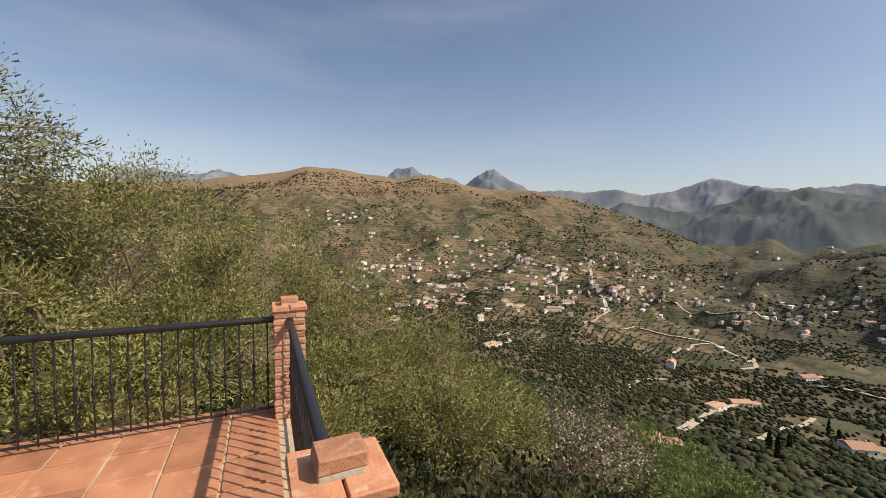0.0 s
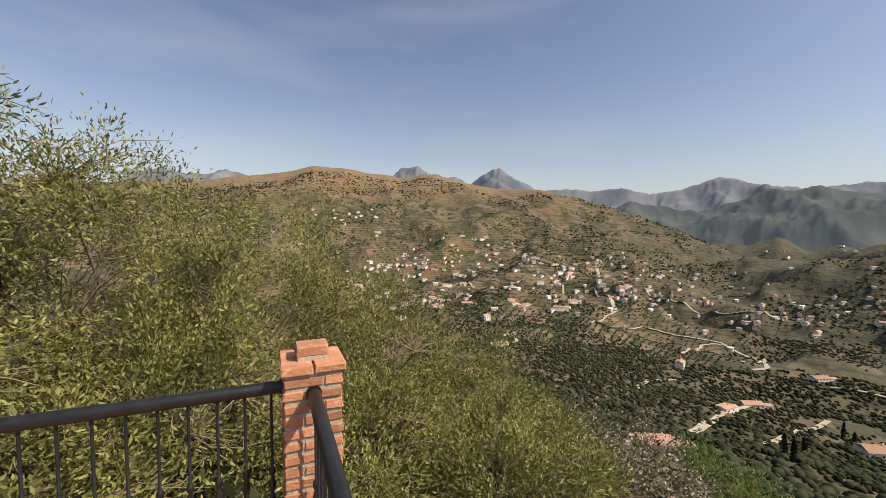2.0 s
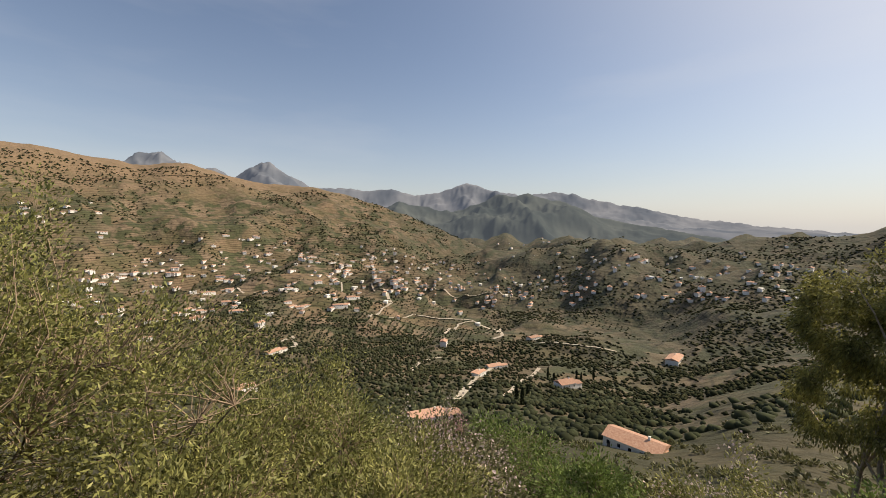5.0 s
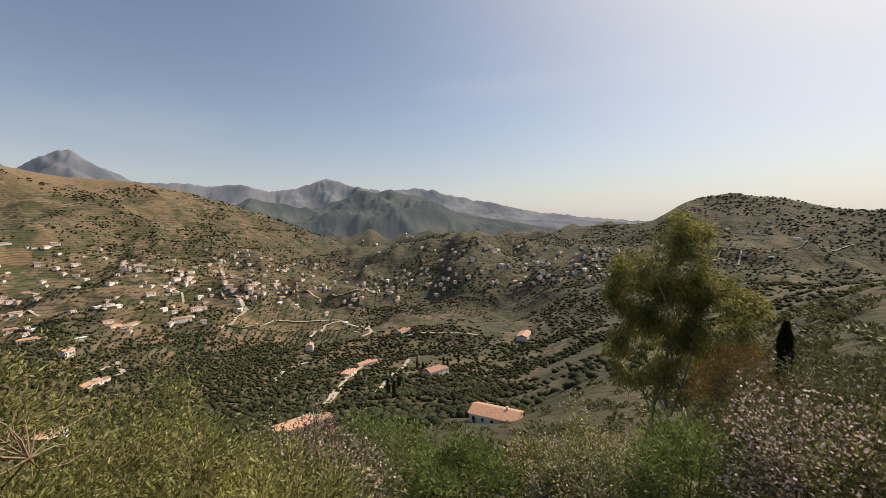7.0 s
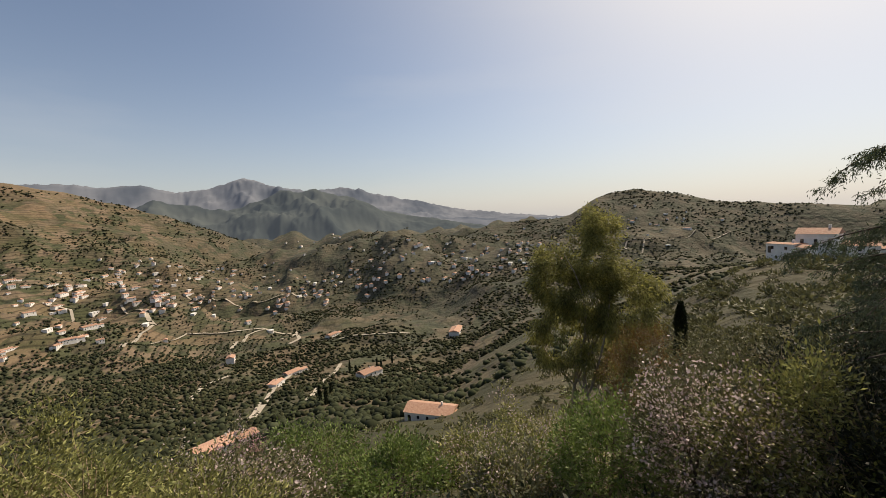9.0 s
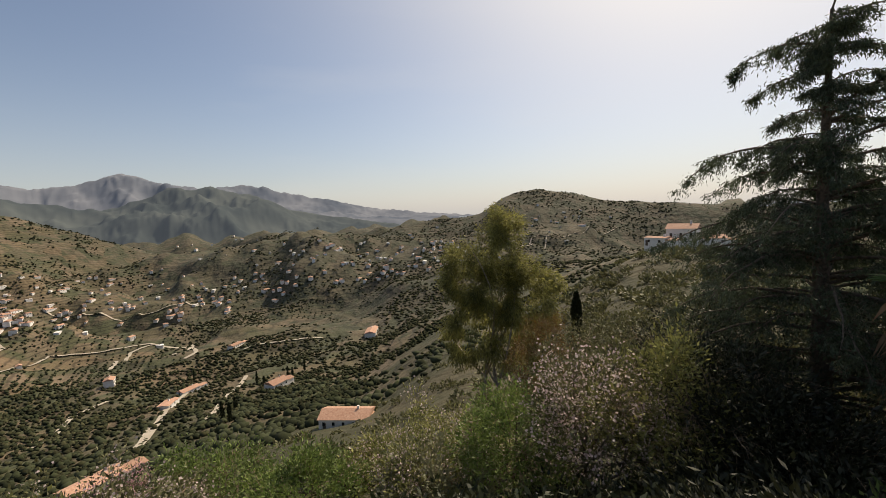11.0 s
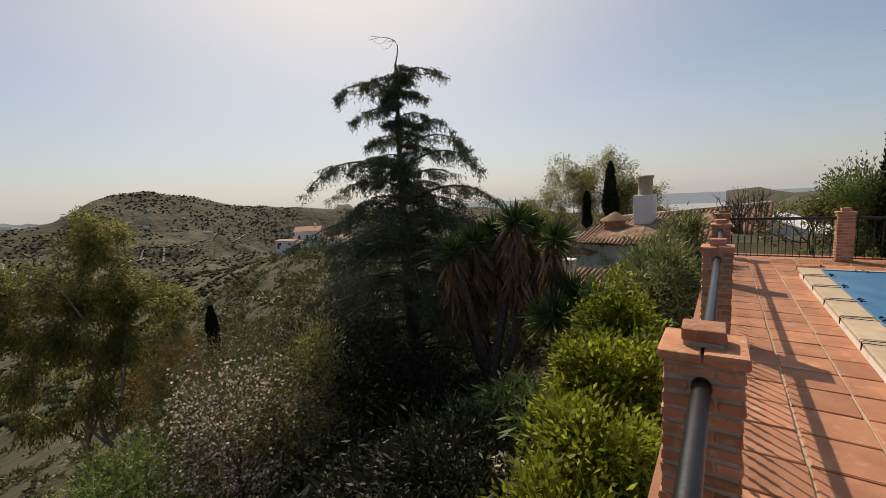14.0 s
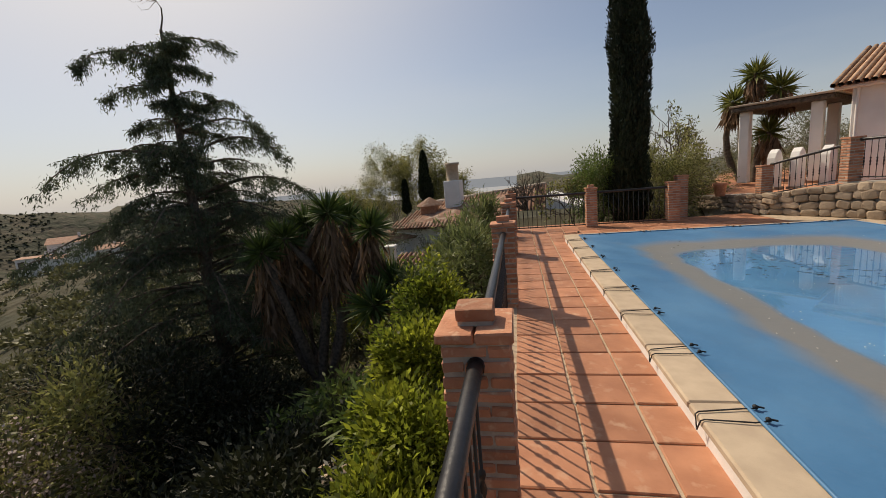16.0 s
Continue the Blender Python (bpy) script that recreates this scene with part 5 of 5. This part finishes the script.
def villa(name, w, d, h, roof_h, seed, wing=True, label="white village house with a terracotta roof"):
    """Walls with door and windows, gabled tile roof, a lower wing."""
    r = random.Random(seed)
    ob = empty(name, 0, 0, 0)
    part("wall", boxed(-w / 2, -d / 2, -3, w / 2, d / 2, h, .05), M_WALL, ob)
    b = bmesh.new()
    o = .35
    vs = [b.verts.new(p) for p in ((-w / 2 - o, -d / 2 - o, h), (w / 2 + o, -d / 2 - o, h), (w / 2 + o, d / 2 + o, h), (-w / 2 - o, d / 2 + o, h), (-w / 2 - o, 0, h + roof_h), (w / 2 + o, 0, h + roof_h))]
    for f in ((0, 1, 5, 4), (2, 3, 4, 5), (3, 0, 4), (1, 2, 5), (3, 2, 1, 0)):
        b.faces.new([vs[i] for i in f])
    roof = part("roof", b, M_ROOF, ob)
    for k in range(max(int(w / 3), 2)):
        x = -w / 2 + (k + .5) * w / max(int(w / 3), 2)
        win = part("window", boxed(x - .5, -d / 2 - .06, h * .38, x + .5, -d / 2 + .1, h * .78), M_WALL, ob)
        part("pane", boxed(x - .4, -d / 2 - .075, h * .42, x + .4, -d / 2 - .04, h * .74), M_GLASS_DARK, win)
    part("door", boxed(-w * .42, -d / 2 - .07, 0, -w * .42 + .95, -d / 2 + .05, 2.05), M_BARK, ob)
    part("chimney", boxed(w * .22, -.3, h, w * .22 + .6, .3, h + roof_h + .9, .04), M_WALL, ob)
    if wing:
        part("wing", boxed(w / 2 - .02, -d * .42, -3, w / 2 + w * .45, d * .3, h * .72, .05), M_WALL, ob)
        b = bmesh.new()
        vs = [b.verts.new(p) for p in ((w / 2, -d * .46, h * .72 + .01), (w * .97, -d * .46, h * .72 + .01), (w * .97, d * .34, h * .72 + .01), (w / 2, d * .34, h * .72 + .01), (w / 2, -d * .05, h * .98), (w * .97, -d * .05, h * .98))]
        for f in ((0, 1, 5, 4), (2, 3, 4, 5), (3, 0, 4), (1, 2, 5), (3, 2, 1, 0)):
            b.faces.new([vs[i] for i in f])
        part("wing_roof", b, M_ROOF, ob)
    return tagged(ob, label, "house", "hillside houses")


def put(ob, az, el, turn, scale=1.0):
    p = on_land(az, el)
    ob.matrix_basis = Matrix.Translation(p) @ pose(0, 0, 0, 0, 0, turn) @ Matrix.Scale(scale, 4)
    return ob


kinds = [villa("house", 11, 8, 3.4, 1.7, 1), villa("house", 15, 8, 3.2, 1.5, 2, True, "long white farmhouse with a terracotta roof"), villa("house", 9, 7, 5.8, 1.6, 3, False, "two-storey white house with a terracotta roof"), villa("house", 8, 6, 3.0, 0.35, 4, True, "small flat-roofed white house")]
spots = ((12.9, -6.8), (31, -17), (29.5, -13.5), (17, -13.7), (25.7, -10.2), (67.1, -15.8), (54.4, -17.1), (33, -8.8), (20.5, -8.6), (23.5, -8.9))
for k, (az, el) in enumerate(spots):
    src = kinds[k % 4]
    if k < 4:
        put(src, az, el, rf.uniform(-30, 30), .95)
    else:
        c = copy_thing(src, Matrix())
        put(c, az, el, rf.uniform(-30, 30), .95)
clusters = ((15, -6.5, 6, 1.2, 12), (24, -6.8, 6, .9, 10), (34, -4.4, 5, .9, 9), (40, -6.5, 7, 1.8, 14), (52, -9.0, 8, 1.5, 16), (60, -10.5, 8, 1.8, 14), (66, -9.5, 7, 1.8, 14), (30, -2.5, 5, .8, 8), (10, 0.8, 6, .9, 10), (75, -8.5, 7, 1.5, 10), (85, -8.0, 6, 2.0, 10), (92, -5, 5, 1.3, 8), (46, -4.6, 6, 1.4, 9), (78, -4.5, 8, 1.2, 12), (113, -2.0, 5, 1, 5), (21, -11.5, 6, 1.4, 9), (36, -11.5, 6, 1.5, 8), (55, -6, 5, 1, 8))
for az, el, da, de, n in clusters:
    for _ in range(int(n * 1.4)):
        c = copy_thing(kinds[rf.randint(4)], Matrix())
        put(c, az + rf.normal() * da * .5, el + rf.normal() * de * .5, rf.uniform(-35, 45), rf.uniform(.6, .95))
cottages = []
for w, d, h, rh in ((7, 5, 2.8, 1.3), (10, 6, 3.0, .3), (12, 6, 3.2, 1.2)):
    ob = empty("cottage", 0, 0, 0)
    part("wall", boxed(-w / 2, -d / 2, -3, w / 2, d / 2, h, .05), M_WALL, ob)
    b = bmesh.new()
    vs = [b.verts.new(p) for p in ((-w / 2 - .3, -d / 2 - .3, h), (w / 2 + .3, -d / 2 - .3, h), (w / 2 + .3, d / 2 + .3, h), (-w / 2 - .3, d / 2 + .3, h), (-w / 2 - .3, 0, h + rh), (w / 2 + .3, 0, h + rh))]
    for f in ((0, 1, 5, 4), (2, 3, 4, 5), (3, 0, 4), (1, 2, 5), (3, 2, 1, 0)):
        b.faces.new([vs[i] for i in f])
    part("roof", b, M_ROOF if rh > .5 else M_WALL, ob)
    for u in (-.22, .24):
        part("window", boxed(w * u - .45, -d / 2 - .05, h * .35, w * u + .45, -d / 2 + .1, h * .75), M_GLASS_DARK, ob)
    cottages.append(tagged(ob, "small white cottage on the far hillside", "house", "hillside cottages"))
HAMLETS = ((8, -1.5), (13, -3.5), (19, -5.2), (12, -9), (22, -7.5), (27, -5.5), (31, -6.8), (36, -7.5), (41, -8.8), (45, -7), (50, -6.5), (56, -8), (62, -8.5), (68, -7.5), (73, -6), (80, -6.5), (86, -6), (64, -2.2), (68, -2.8), (92, -6.5), (28, -10.5), (35, -4.5), (47, -10), (98, -5), (112, -1.5))
for k in range(235):
    az, el = HAMLETS[rf.randint(len(HAMLETS))]
    c = cottages[k % 3] if k < 3 else copy_thing(cottages[k % 3], Matrix())
    put(c, az + rf.normal() * 3.6, el + rf.normal() * 1.3, rf.uniform(-35, 45), rf.uniform(.55, 1.05))
# the round water tank beside the track
tank = empty("water_tank", 0, 0, 0)
part("drum", quick_mesh("drum", *lathe([(-2, 4.2), (3.0, 4.2), (3.15, 4.35), (3.3, 4.35), (3.6, .1)], 24), M_WALL), None, tank)
part("hatch", boxed(-.5, -.5, 3.3, .5, .5, 3.75, .05), M_IRON, tank)
put(tagged(tank, "round white water tank beside the track", "water tank"), 59.3, -14.3, 0)
# the nearer roofs on the slope
for az, el, turn, sc, kind in ((80.3, -27.4, -20, .72, 1), (51.8, -26.6, 20, .80, 1), (71.5, -21.4, 40, 1.0, 0), (61.6, -19.8, 35, .85, 1), (59.3, -21.0, 60, 1.0, 3), (27.2, -21.0, 40, .8, 3), (84.6, -16.6, 80, 1.3, 1)):
    put(copy_thing(kinds[kind], Matrix()), az, el, turn - az, sc)
for az, r, turn, sc, kind in ((123.8, 124, -35, .75, 3), (126.4, 128, -12, .80, 2), (129.2, 130, 10, .6, 0)):
    c = copy_thing(kinds[kind], Matrix())
    c.matrix_basis = Matrix.Translation(polar(az, r, 2.2)) @ pose(0, 0, 0, 0, 0, turn - az) @ Matrix.Scale(sc, 4)
for az, el in ((70, -21), (73, -20.6), (73.6, -20.6), (64.8, -24), (65.6, -24.2), (66.4, -23.2), (69.2, -20.6), (62.3, -18.8), (75.2, -20.2)):
    p = on_land(az, el)
    cypress(p.x, p.y, p.z - .3, rf.uniform(6, 9), .9, int(az * 10), n=900, ln=.7, label="dark cypress beside a villa")


# ---- the upper terrace, its rubble wall and the white house ----
WALL_LINE = [(-5.75, -15.9), (-5.95, -14.2), (-6.35, -12.75), (-7.35, -11.35), (-8.1, -9.6), (-9.1, -6.8)]
WALL_TOP = [0.30, 0.42, 0.52, 0.78, 0.82, 0.82]
stone_wall = new("wall_stone", None)
tagged(stone_wall, "rubble stone retaining wall of brown and ochre blocks", "stone wall", kind="structure")
bm = bmesh.new()
ring = []
for (x, y), h in zip(WALL_LINE, WALL_TOP):
    ring.append([bm.verts.new(p) for p in ((x - .05, y - .03, -.3), (x - .05, y - .03, h), (x - .45, y - .2, h), (x - .45, y - .2, -.3))])
for a, b in zip(ring, ring[1:]):
    for k in range(4):
        bm.faces.new((a[k], b[k], b[(k + 1) % 4], a[(k + 1) % 4]))
bm.faces.new(ring[0])
bm.faces.new(ring[-1][::-1])
bmesh.ops.recalc_face_normals(bm, faces=bm.faces)
part("core", bm, M_MORTAR, stone_wall)


def stone_mesh(seed):
    r = random.Random(seed)
    b = bmesh.new()
    bmesh.ops.create_icosphere(b, subdivisions=2, radius=1)
    for v in b.verts:
        v.co = Vector([math.copysign(abs(c) ** .55, c) for c in v.co])
        v.co *= 1 + .16 * noise.noise(v.co * 1.3 + Vector((seed, 0, 0)))
    me = bpy.data.meshes.new("stone")
    b.to_mesh(me)
    b.free()
    me.materials.append(M_RUBBLE)
    return me


STONES = [stone_mesh(s) for s in range(6)]
rw = random.Random(8)
for (p, q), (h0, h1) in zip(zip(WALL_LINE, WALL_LINE[1:]), zip(WALL_TOP, WALL_TOP[1:])):
    L = math.hypot(q[0] - p[0], q[1] - p[1])
    ang = math.degrees(math.atan2(q[1] - p[1], q[0] - p[0]))
    rows = 4
    for j in range(rows):
        u = rw.uniform(0, .12)
        while u < L - .05:
            w = rw.uniform(.16, .38)
            f = (u + w / 2) / L
            h = h0 + (h1 - h0) * f
            rh = h / rows
            part("stone", rw.choice(STONES), None, stone_wall, m=Matrix.Translation((p[0] + (q[0] - p[0]) * f, p[1] + (q[1] - p[1]) * f, (j + .5) * rh + rw.uniform(-.02, .02))) @ pose(0, 0, 0, rw.uniform(-8, 8), rw.uniform(-14, 14), ang) @ Matrix.Diagonal((w * .53, .075, rh * rw.uniform(.48, .58), 1)))
            u += w

upper = new("floor_upper", None)
bm = bmesh.new()
top = [(x - .4, y - .15) for x, y in WALL_LINE] + [(-16, -6), (-20, -12), (-16, -22), (-8.5, -20)]
vs = [bm.verts.new((x, y, 0.79 if i > 2 else WALL_TOP[i] - .03)) for i, (x, y) in enumerate(top)]
bm.faces.new(vs)
bmesh.ops.recalc_face_normals(bm, faces=bm.faces)
if list(bm.faces)[0].normal.z < 0:
    bmesh.ops.reverse_faces(bm, faces=bm.faces)
ext = bmesh.ops.extrude_face_region(bm, geom=list(bm.faces))
bmesh.ops.translate(bm, verts=[v for v in ext["geom"] if isinstance(v, bmesh.types.BMVert)], vec=(0, 0, -.25))
part("paving", bm, M_TILE, upper)
tagged(upper, "terracotta paved upper terrace in front of the house", "floor", kind="structure")

brick_pillar(-6.45, -13.05, .44, 12, False, "short red brick pillar on the stone wall")
brick_pillar(-7.45, -11.75, .76, 15, False, "red brick pillar on the stone wall")
railing(-6.55, -12.95, -7.36, -11.86, .42, .74, .82)
railing(-7.52, -11.6, -8.22, -9.75, .78, .80, .88)
railing(-8.22, -9.75, -9.1, -7.2, .80, .80, .88)

HX, HY = -8.75, -13.8                        # the near corner of the house
house = empty("white_house", HX, HY, 0.6, 46)
part("wall_front", boxed(0, 0, 0, 9.0, .3, 2.45, .02), M_WALL, house).matrix_basis = pose(0, 0, 0, 0, 0, 90)
part("wall_side", boxed(-7, .02, 0, -.31, .3, 2.45, .02), M_WALL, house)
part("wall_back", boxed(-7, 8.7, 0, 0, 9.0, 2.45, .02), M_WALL, house)
bm = bmesh.new()
rv = [bm.verts.new(p) for p in ((.35, -.35, 2.44), (.35, 9.2, 2.44), (-3.4, 9.2, 3.75), (-3.4, -.35, 3.75), (-7.2, 9.2, 2.44), (-7.2, -.35, 2.44))]
for f in ((0, 1, 2, 3), (3, 2, 4, 5), (0, 3, 5), (1, 4, 2), (0, 5, 4, 1)):
    bm.faces.new([rv[i] for i in f])
part("roof", bm, M_ROOF, house)
tiles = []
for k in range(64):
    yy = -.3 + k * .148
    tiles.append(tube([(.42, yy, 2.47), (-1.5, yy, 3.14), (-3.4, yy, 3.80)], [.062, .062, .062], 6))
part("roof_tiles", quick_mesh("roof_tiles", *joined(tiles), mat("pale_roof_tile", (0.52, 0.36, 0.24), (0.36, 0.20, 0.12), 5, .9, .2, 40, rand=.3), True), None, house)
part("eaves", boxed(.0, -.3, 2.36, .28, 9.1, 2.46, .02), M_WALL, house)
part("chimney", boxed(-2.4, 3.2, 2.4, -1.6, 4.0, 4.35, .03), M_WALL, house)
part("parapet", boxed(-1.9, 1.5, 2.4, -1.1, 2.6, 3.75, .03), M_WALL, house)
win = part("window", boxed(-.02, 1.55, .95, .05, 2.25, 2.15, .01), M_GLASS_DARK, house)
bars = [tube([(.12, 1.5 + k * .115, .88), (.12, 1.5 + k * .115, 2.2)], [.008, .008], 5) for k in range(8)] + [tube([(.12, 1.45, z), (.12, 2.36, z)], [.01, .01], 5) for z in (.9, 1.35, 1.8, 2.15)]
part("window_grille", quick_mesh("window_grille", *joined(bars), M_IRON), None, win)
part("sill", boxed(-.01, 1.45, .84, .10, 2.35, .90, .01), M_BRICK, win)
part("drainpipe", quick_mesh("drainpipe", *tube([(.06, .12, 2.4), (.06, .12, 0.1)], [.035, .035], 8), M_WALL, True), None, house)
tagged(house, "white rendered single-storey house with a tiled roof and a barred window", "house")

porch = empty("porch", -8.55, -16.0, 0.6, 46)
part("roof", boxed(-2.8, -1.2, 2.25, .9, 1.25, 2.40, .03), M_BARK, porch)
part("fascia", boxed(-2.85, -1.25, 2.40, .95, 1.3, 2.46, .01), M_STONE_CAP, porch)
for x, y in ((.55, .85), (.55, -.9), (-1.2, .85)):
    part("pillar", boxed(x - .14, y - .14, 0, x + .14, y + .14, 2.25, .02), M_WALL, porch)
tagged(porch, "open porch with square white pillars and a dark timber roof", "porch")


def merlon(x, y):
    p = empty("white_post", x, y, .55, 30)
    b = bmesh.new()
    prof = [(-.15, 0), (.15, 0), (.15, .82), (.10, .95), (0, 1.05), (-.10, .95), (-.15, .82)]
    a = [b.verts.new((u, -.1, w)) for u, w in prof]
    c = [b.verts.new((u, .1, w)) for u, w in prof]
    b.faces.new(a)
    b.faces.new(c[::-1])
    for i in range(7):
        b.faces.new((a[i], c[i], c[(i + 1) % 7], a[(i + 1) % 7]))
    bmesh.ops.recalc_face_normals(b, faces=b.faces)
    part("post", b, M_WALL, p)
    part("footing", boxed(-.19, -.14, -.2, .19, .14, .05, .01), M_RUBBLE, p)
    return tagged(p, "pointed white garden post", "post", "white posts")


for x, y in ((-7.05, -13.75), (-7.45, -13.5), (-7.95, -13.2)):
    merlon(x, y)
yucca(-8.0, -16.7, 0.3, [(0, 0, 3.75), (.5, -.3, 3.0), (-.3, .3, 1.85), (-.55, .3, 3.2)], 12, L_YUCCA_GOLD, .35, .55, "tall branching yucca with yellowish heads")
pot = empty("plant_pot", -5.85, -14.0, .42)
part("pot", quick_mesh("pot", *lathe([(0, .11), (.02, .12), (.30, .16), (.32, .185), (.37, .185), (.37, .15), (.30, .14)], 16), M_BRICK, True), None, pot)
tagged(pot, "terracotta plant pot on the stone wall", "plant pot")

# ---- the neighbouring house below the terrace ----
low = empty("neighbouring_house", 3.0, -26.5, -3.5, -6)
part("wall", boxed(-9.0, -3.2, -2.5, 3.2, 4, 2.45, .03), M_WALL, low)
bm = bmesh.new()
rv = [bm.verts.new(p) for p in ((-5.0, 4.5, 2.5), (3.6, 4.5, 2.5), (3.6, -3.6, 2.6), (-5.0, -3.6, 2.6), (2.2, .2, 3.55), (-4.8, .2, 4.2))]
for f in ((1, 0, 5, 4), (3, 2, 4, 5), (2, 1, 4), (0, 3, 5), (0, 1, 2, 3)):
    bm.faces.new([rv[i] for i in f])
bmesh.ops.recalc_face_normals(bm, faces=bm.faces)
part("roof", bm, M_ROOF_OLD, low)
tl = []
for k in range(42):
    x = -4.9 + k * .2
    f = min((x + 4.8) / 7.0, 1)
    e = 4.55 if x < 2.2 else 4.55
    tl.append(tube([(x, e, 2.54), (x, .2 + max(x - 2.2, 0) * 2.9, 4.24 - .65 * f - max(x - 2.2, 0) * .68)], [.075, .075], 5))
part("roof_tiles", quick_mesh("roof_tiles", *joined(tl), M_ROOF_OLD, True), None, low)
part("ridge", quick_mesh("ridge", *tube([(-4.9, .2, 4.26), (2.2, .2, 3.62)], [.11, .11], 8), mat("mortared_ridge", (.58, .50, .42), (.45, .36, .28), 6, .9, .3), True), None, low)
bm = bmesh.new()
gv = [bm.verts.new(p) for p in ((-5.01, 4.2, 2.3), (-9.0, 4.2, 2.3), (-5.01, 4.2, 3.75), (-5.01, -3.2, 2.3), (-9.0, -3.2, 2.3), (-5.01, -3.2, 3.75))]
for f in ((0, 1, 2), (3, 5, 4), (1, 4, 5, 2), (0, 2, 5, 3), (0, 3, 4, 1)):
    bm.faces.new([gv[i] for i in f])
bmesh.ops.recalc_face_normals(bm, faces=bm.faces)
part("gable", bm, M_WALL, low)
chim = part("chimney", boxed(-.1, 1.0, 2.6, .85, 1.9, 4.9, .03), M_WALL, low)
part("chimney_pot", quick_mesh("chimney_pot", *lathe([(4.9, .40), (4.95, .36), (5.75, .36), (5.78, .42), (5.92, .42), (5.92, .1)], 14), M_STONE_CAP, True), None, chim, m=pose(.375, 1.45, 0))
lant = part("lantern", boxed(1.3, 1.6, 2.6, 2.2, 2.5, 3.6, .03), M_BRICK, low)
part("lantern_roof", quick_mesh("lantern_roof", *lathe([(3.55, .85), (3.62, .80), (4.05, .05)], 4), M_ROOF_OLD), None, lant, m=pose(1.75, 2.05, 0))
part("turret", quick_mesh("turret", *lathe([(-2, 1.5), (2.0, 1.5), (2.02, 0.1)], 20), M_WALL, True), None, low, m=pose(3.6, 3.3, 0))
part("turret_roof", quick_mesh("turret_roof", *lathe([(1.98, 1.75), (2.08, 1.75), (2.45, .05)], 20), M_ROOF_OLD), None, low, m=pose(3.6, 3.3, 0))
tagged(low, "white house with red tile roofs, round turret and chimney", "house")
shed = empty("tiled_lean_to", 3.1, -14.9, -2.6, -8)
part("wall", boxed(-1.5, -1.4, -1.5, 1.5, 1.0, .75, .02), M_WALL, shed)
bm = bmesh.new()
sv = [bm.verts.new(p) for p in ((-1.7, 1.3, .55), (1.7, 1.3, .55), (1.7, -1.5, 1.3), (-1.7, -1.5, 1.3), (-1.7, 1.3, .47), (1.7, 1.3, .47), (1.7, -1.5, 1.22), (-1.7, -1.5, 1.22))]
for f in ((1, 0, 3, 2), (4, 5, 6, 7), (0, 1, 5, 4), (1, 2, 6, 5), (2, 3, 7, 6), (3, 0, 4, 7)):
    bm.faces.new([sv[i] for i in f])
part("roof", bm, M_ROOF_OLD, shed)
part("roof_tiles", quick_mesh("roof_tiles", *joined([tube([(-1.62 + k * .19, 1.36, .60), (-1.62 + k * .19, -1.5, 1.35)], [.07, .07], 6) for k in range(18)]), M_ROOF_OLD, True), None, shed)
tagged(shed, "low lean-to with a red clay tile roof below the terrace", "lean-to")
post = empty("gate_post", 4.3, -14.6, -2.4)
part("post", boxed(-.16, -.16, -1.5, .16, .16, 1.75, .02), M_WALL, post)
part("cap", boxed(-.2, -.2, 1.75, .2, .2, 1.83, .02), M_WALL, post)
tagged(post, "square white gate post", "post")


# ---- floor tiles, one by one ----
TILES = [rough_block("tile", 0.381, 0.381, 0.020, M_TILE, 0.006, 0.0018, 40 + s) for s in range(5)]


def tile_fits(x, y):
    inside = PX0 - .02 < x < PX1 + .02 and PY0 - .02 < y < PY1 + .02
    return not inside


tile_count = 0
for i in range(24):
    for j in range(33):
        tx, ty = -0.30 - i * 0.40, -0.06 - j * 0.40
        if tile_fits(tx, ty) and (ty > -1.3 or tx > -1.2 or (ty < -10.7 and tx > -6.3)) and tile_count < 300:
            tile_count += 1
            part("tile", rng.choice(TILES), None, floor, m=pose(tx + rng.uniform(-.003, .003), ty + rng.uniform(-.003, .003), 0.0 + rng.uniform(-.0015, .0015), 0, 0, rng.choice((0, 90, 180, 270)) + rng.uniform(-.5, .5)))
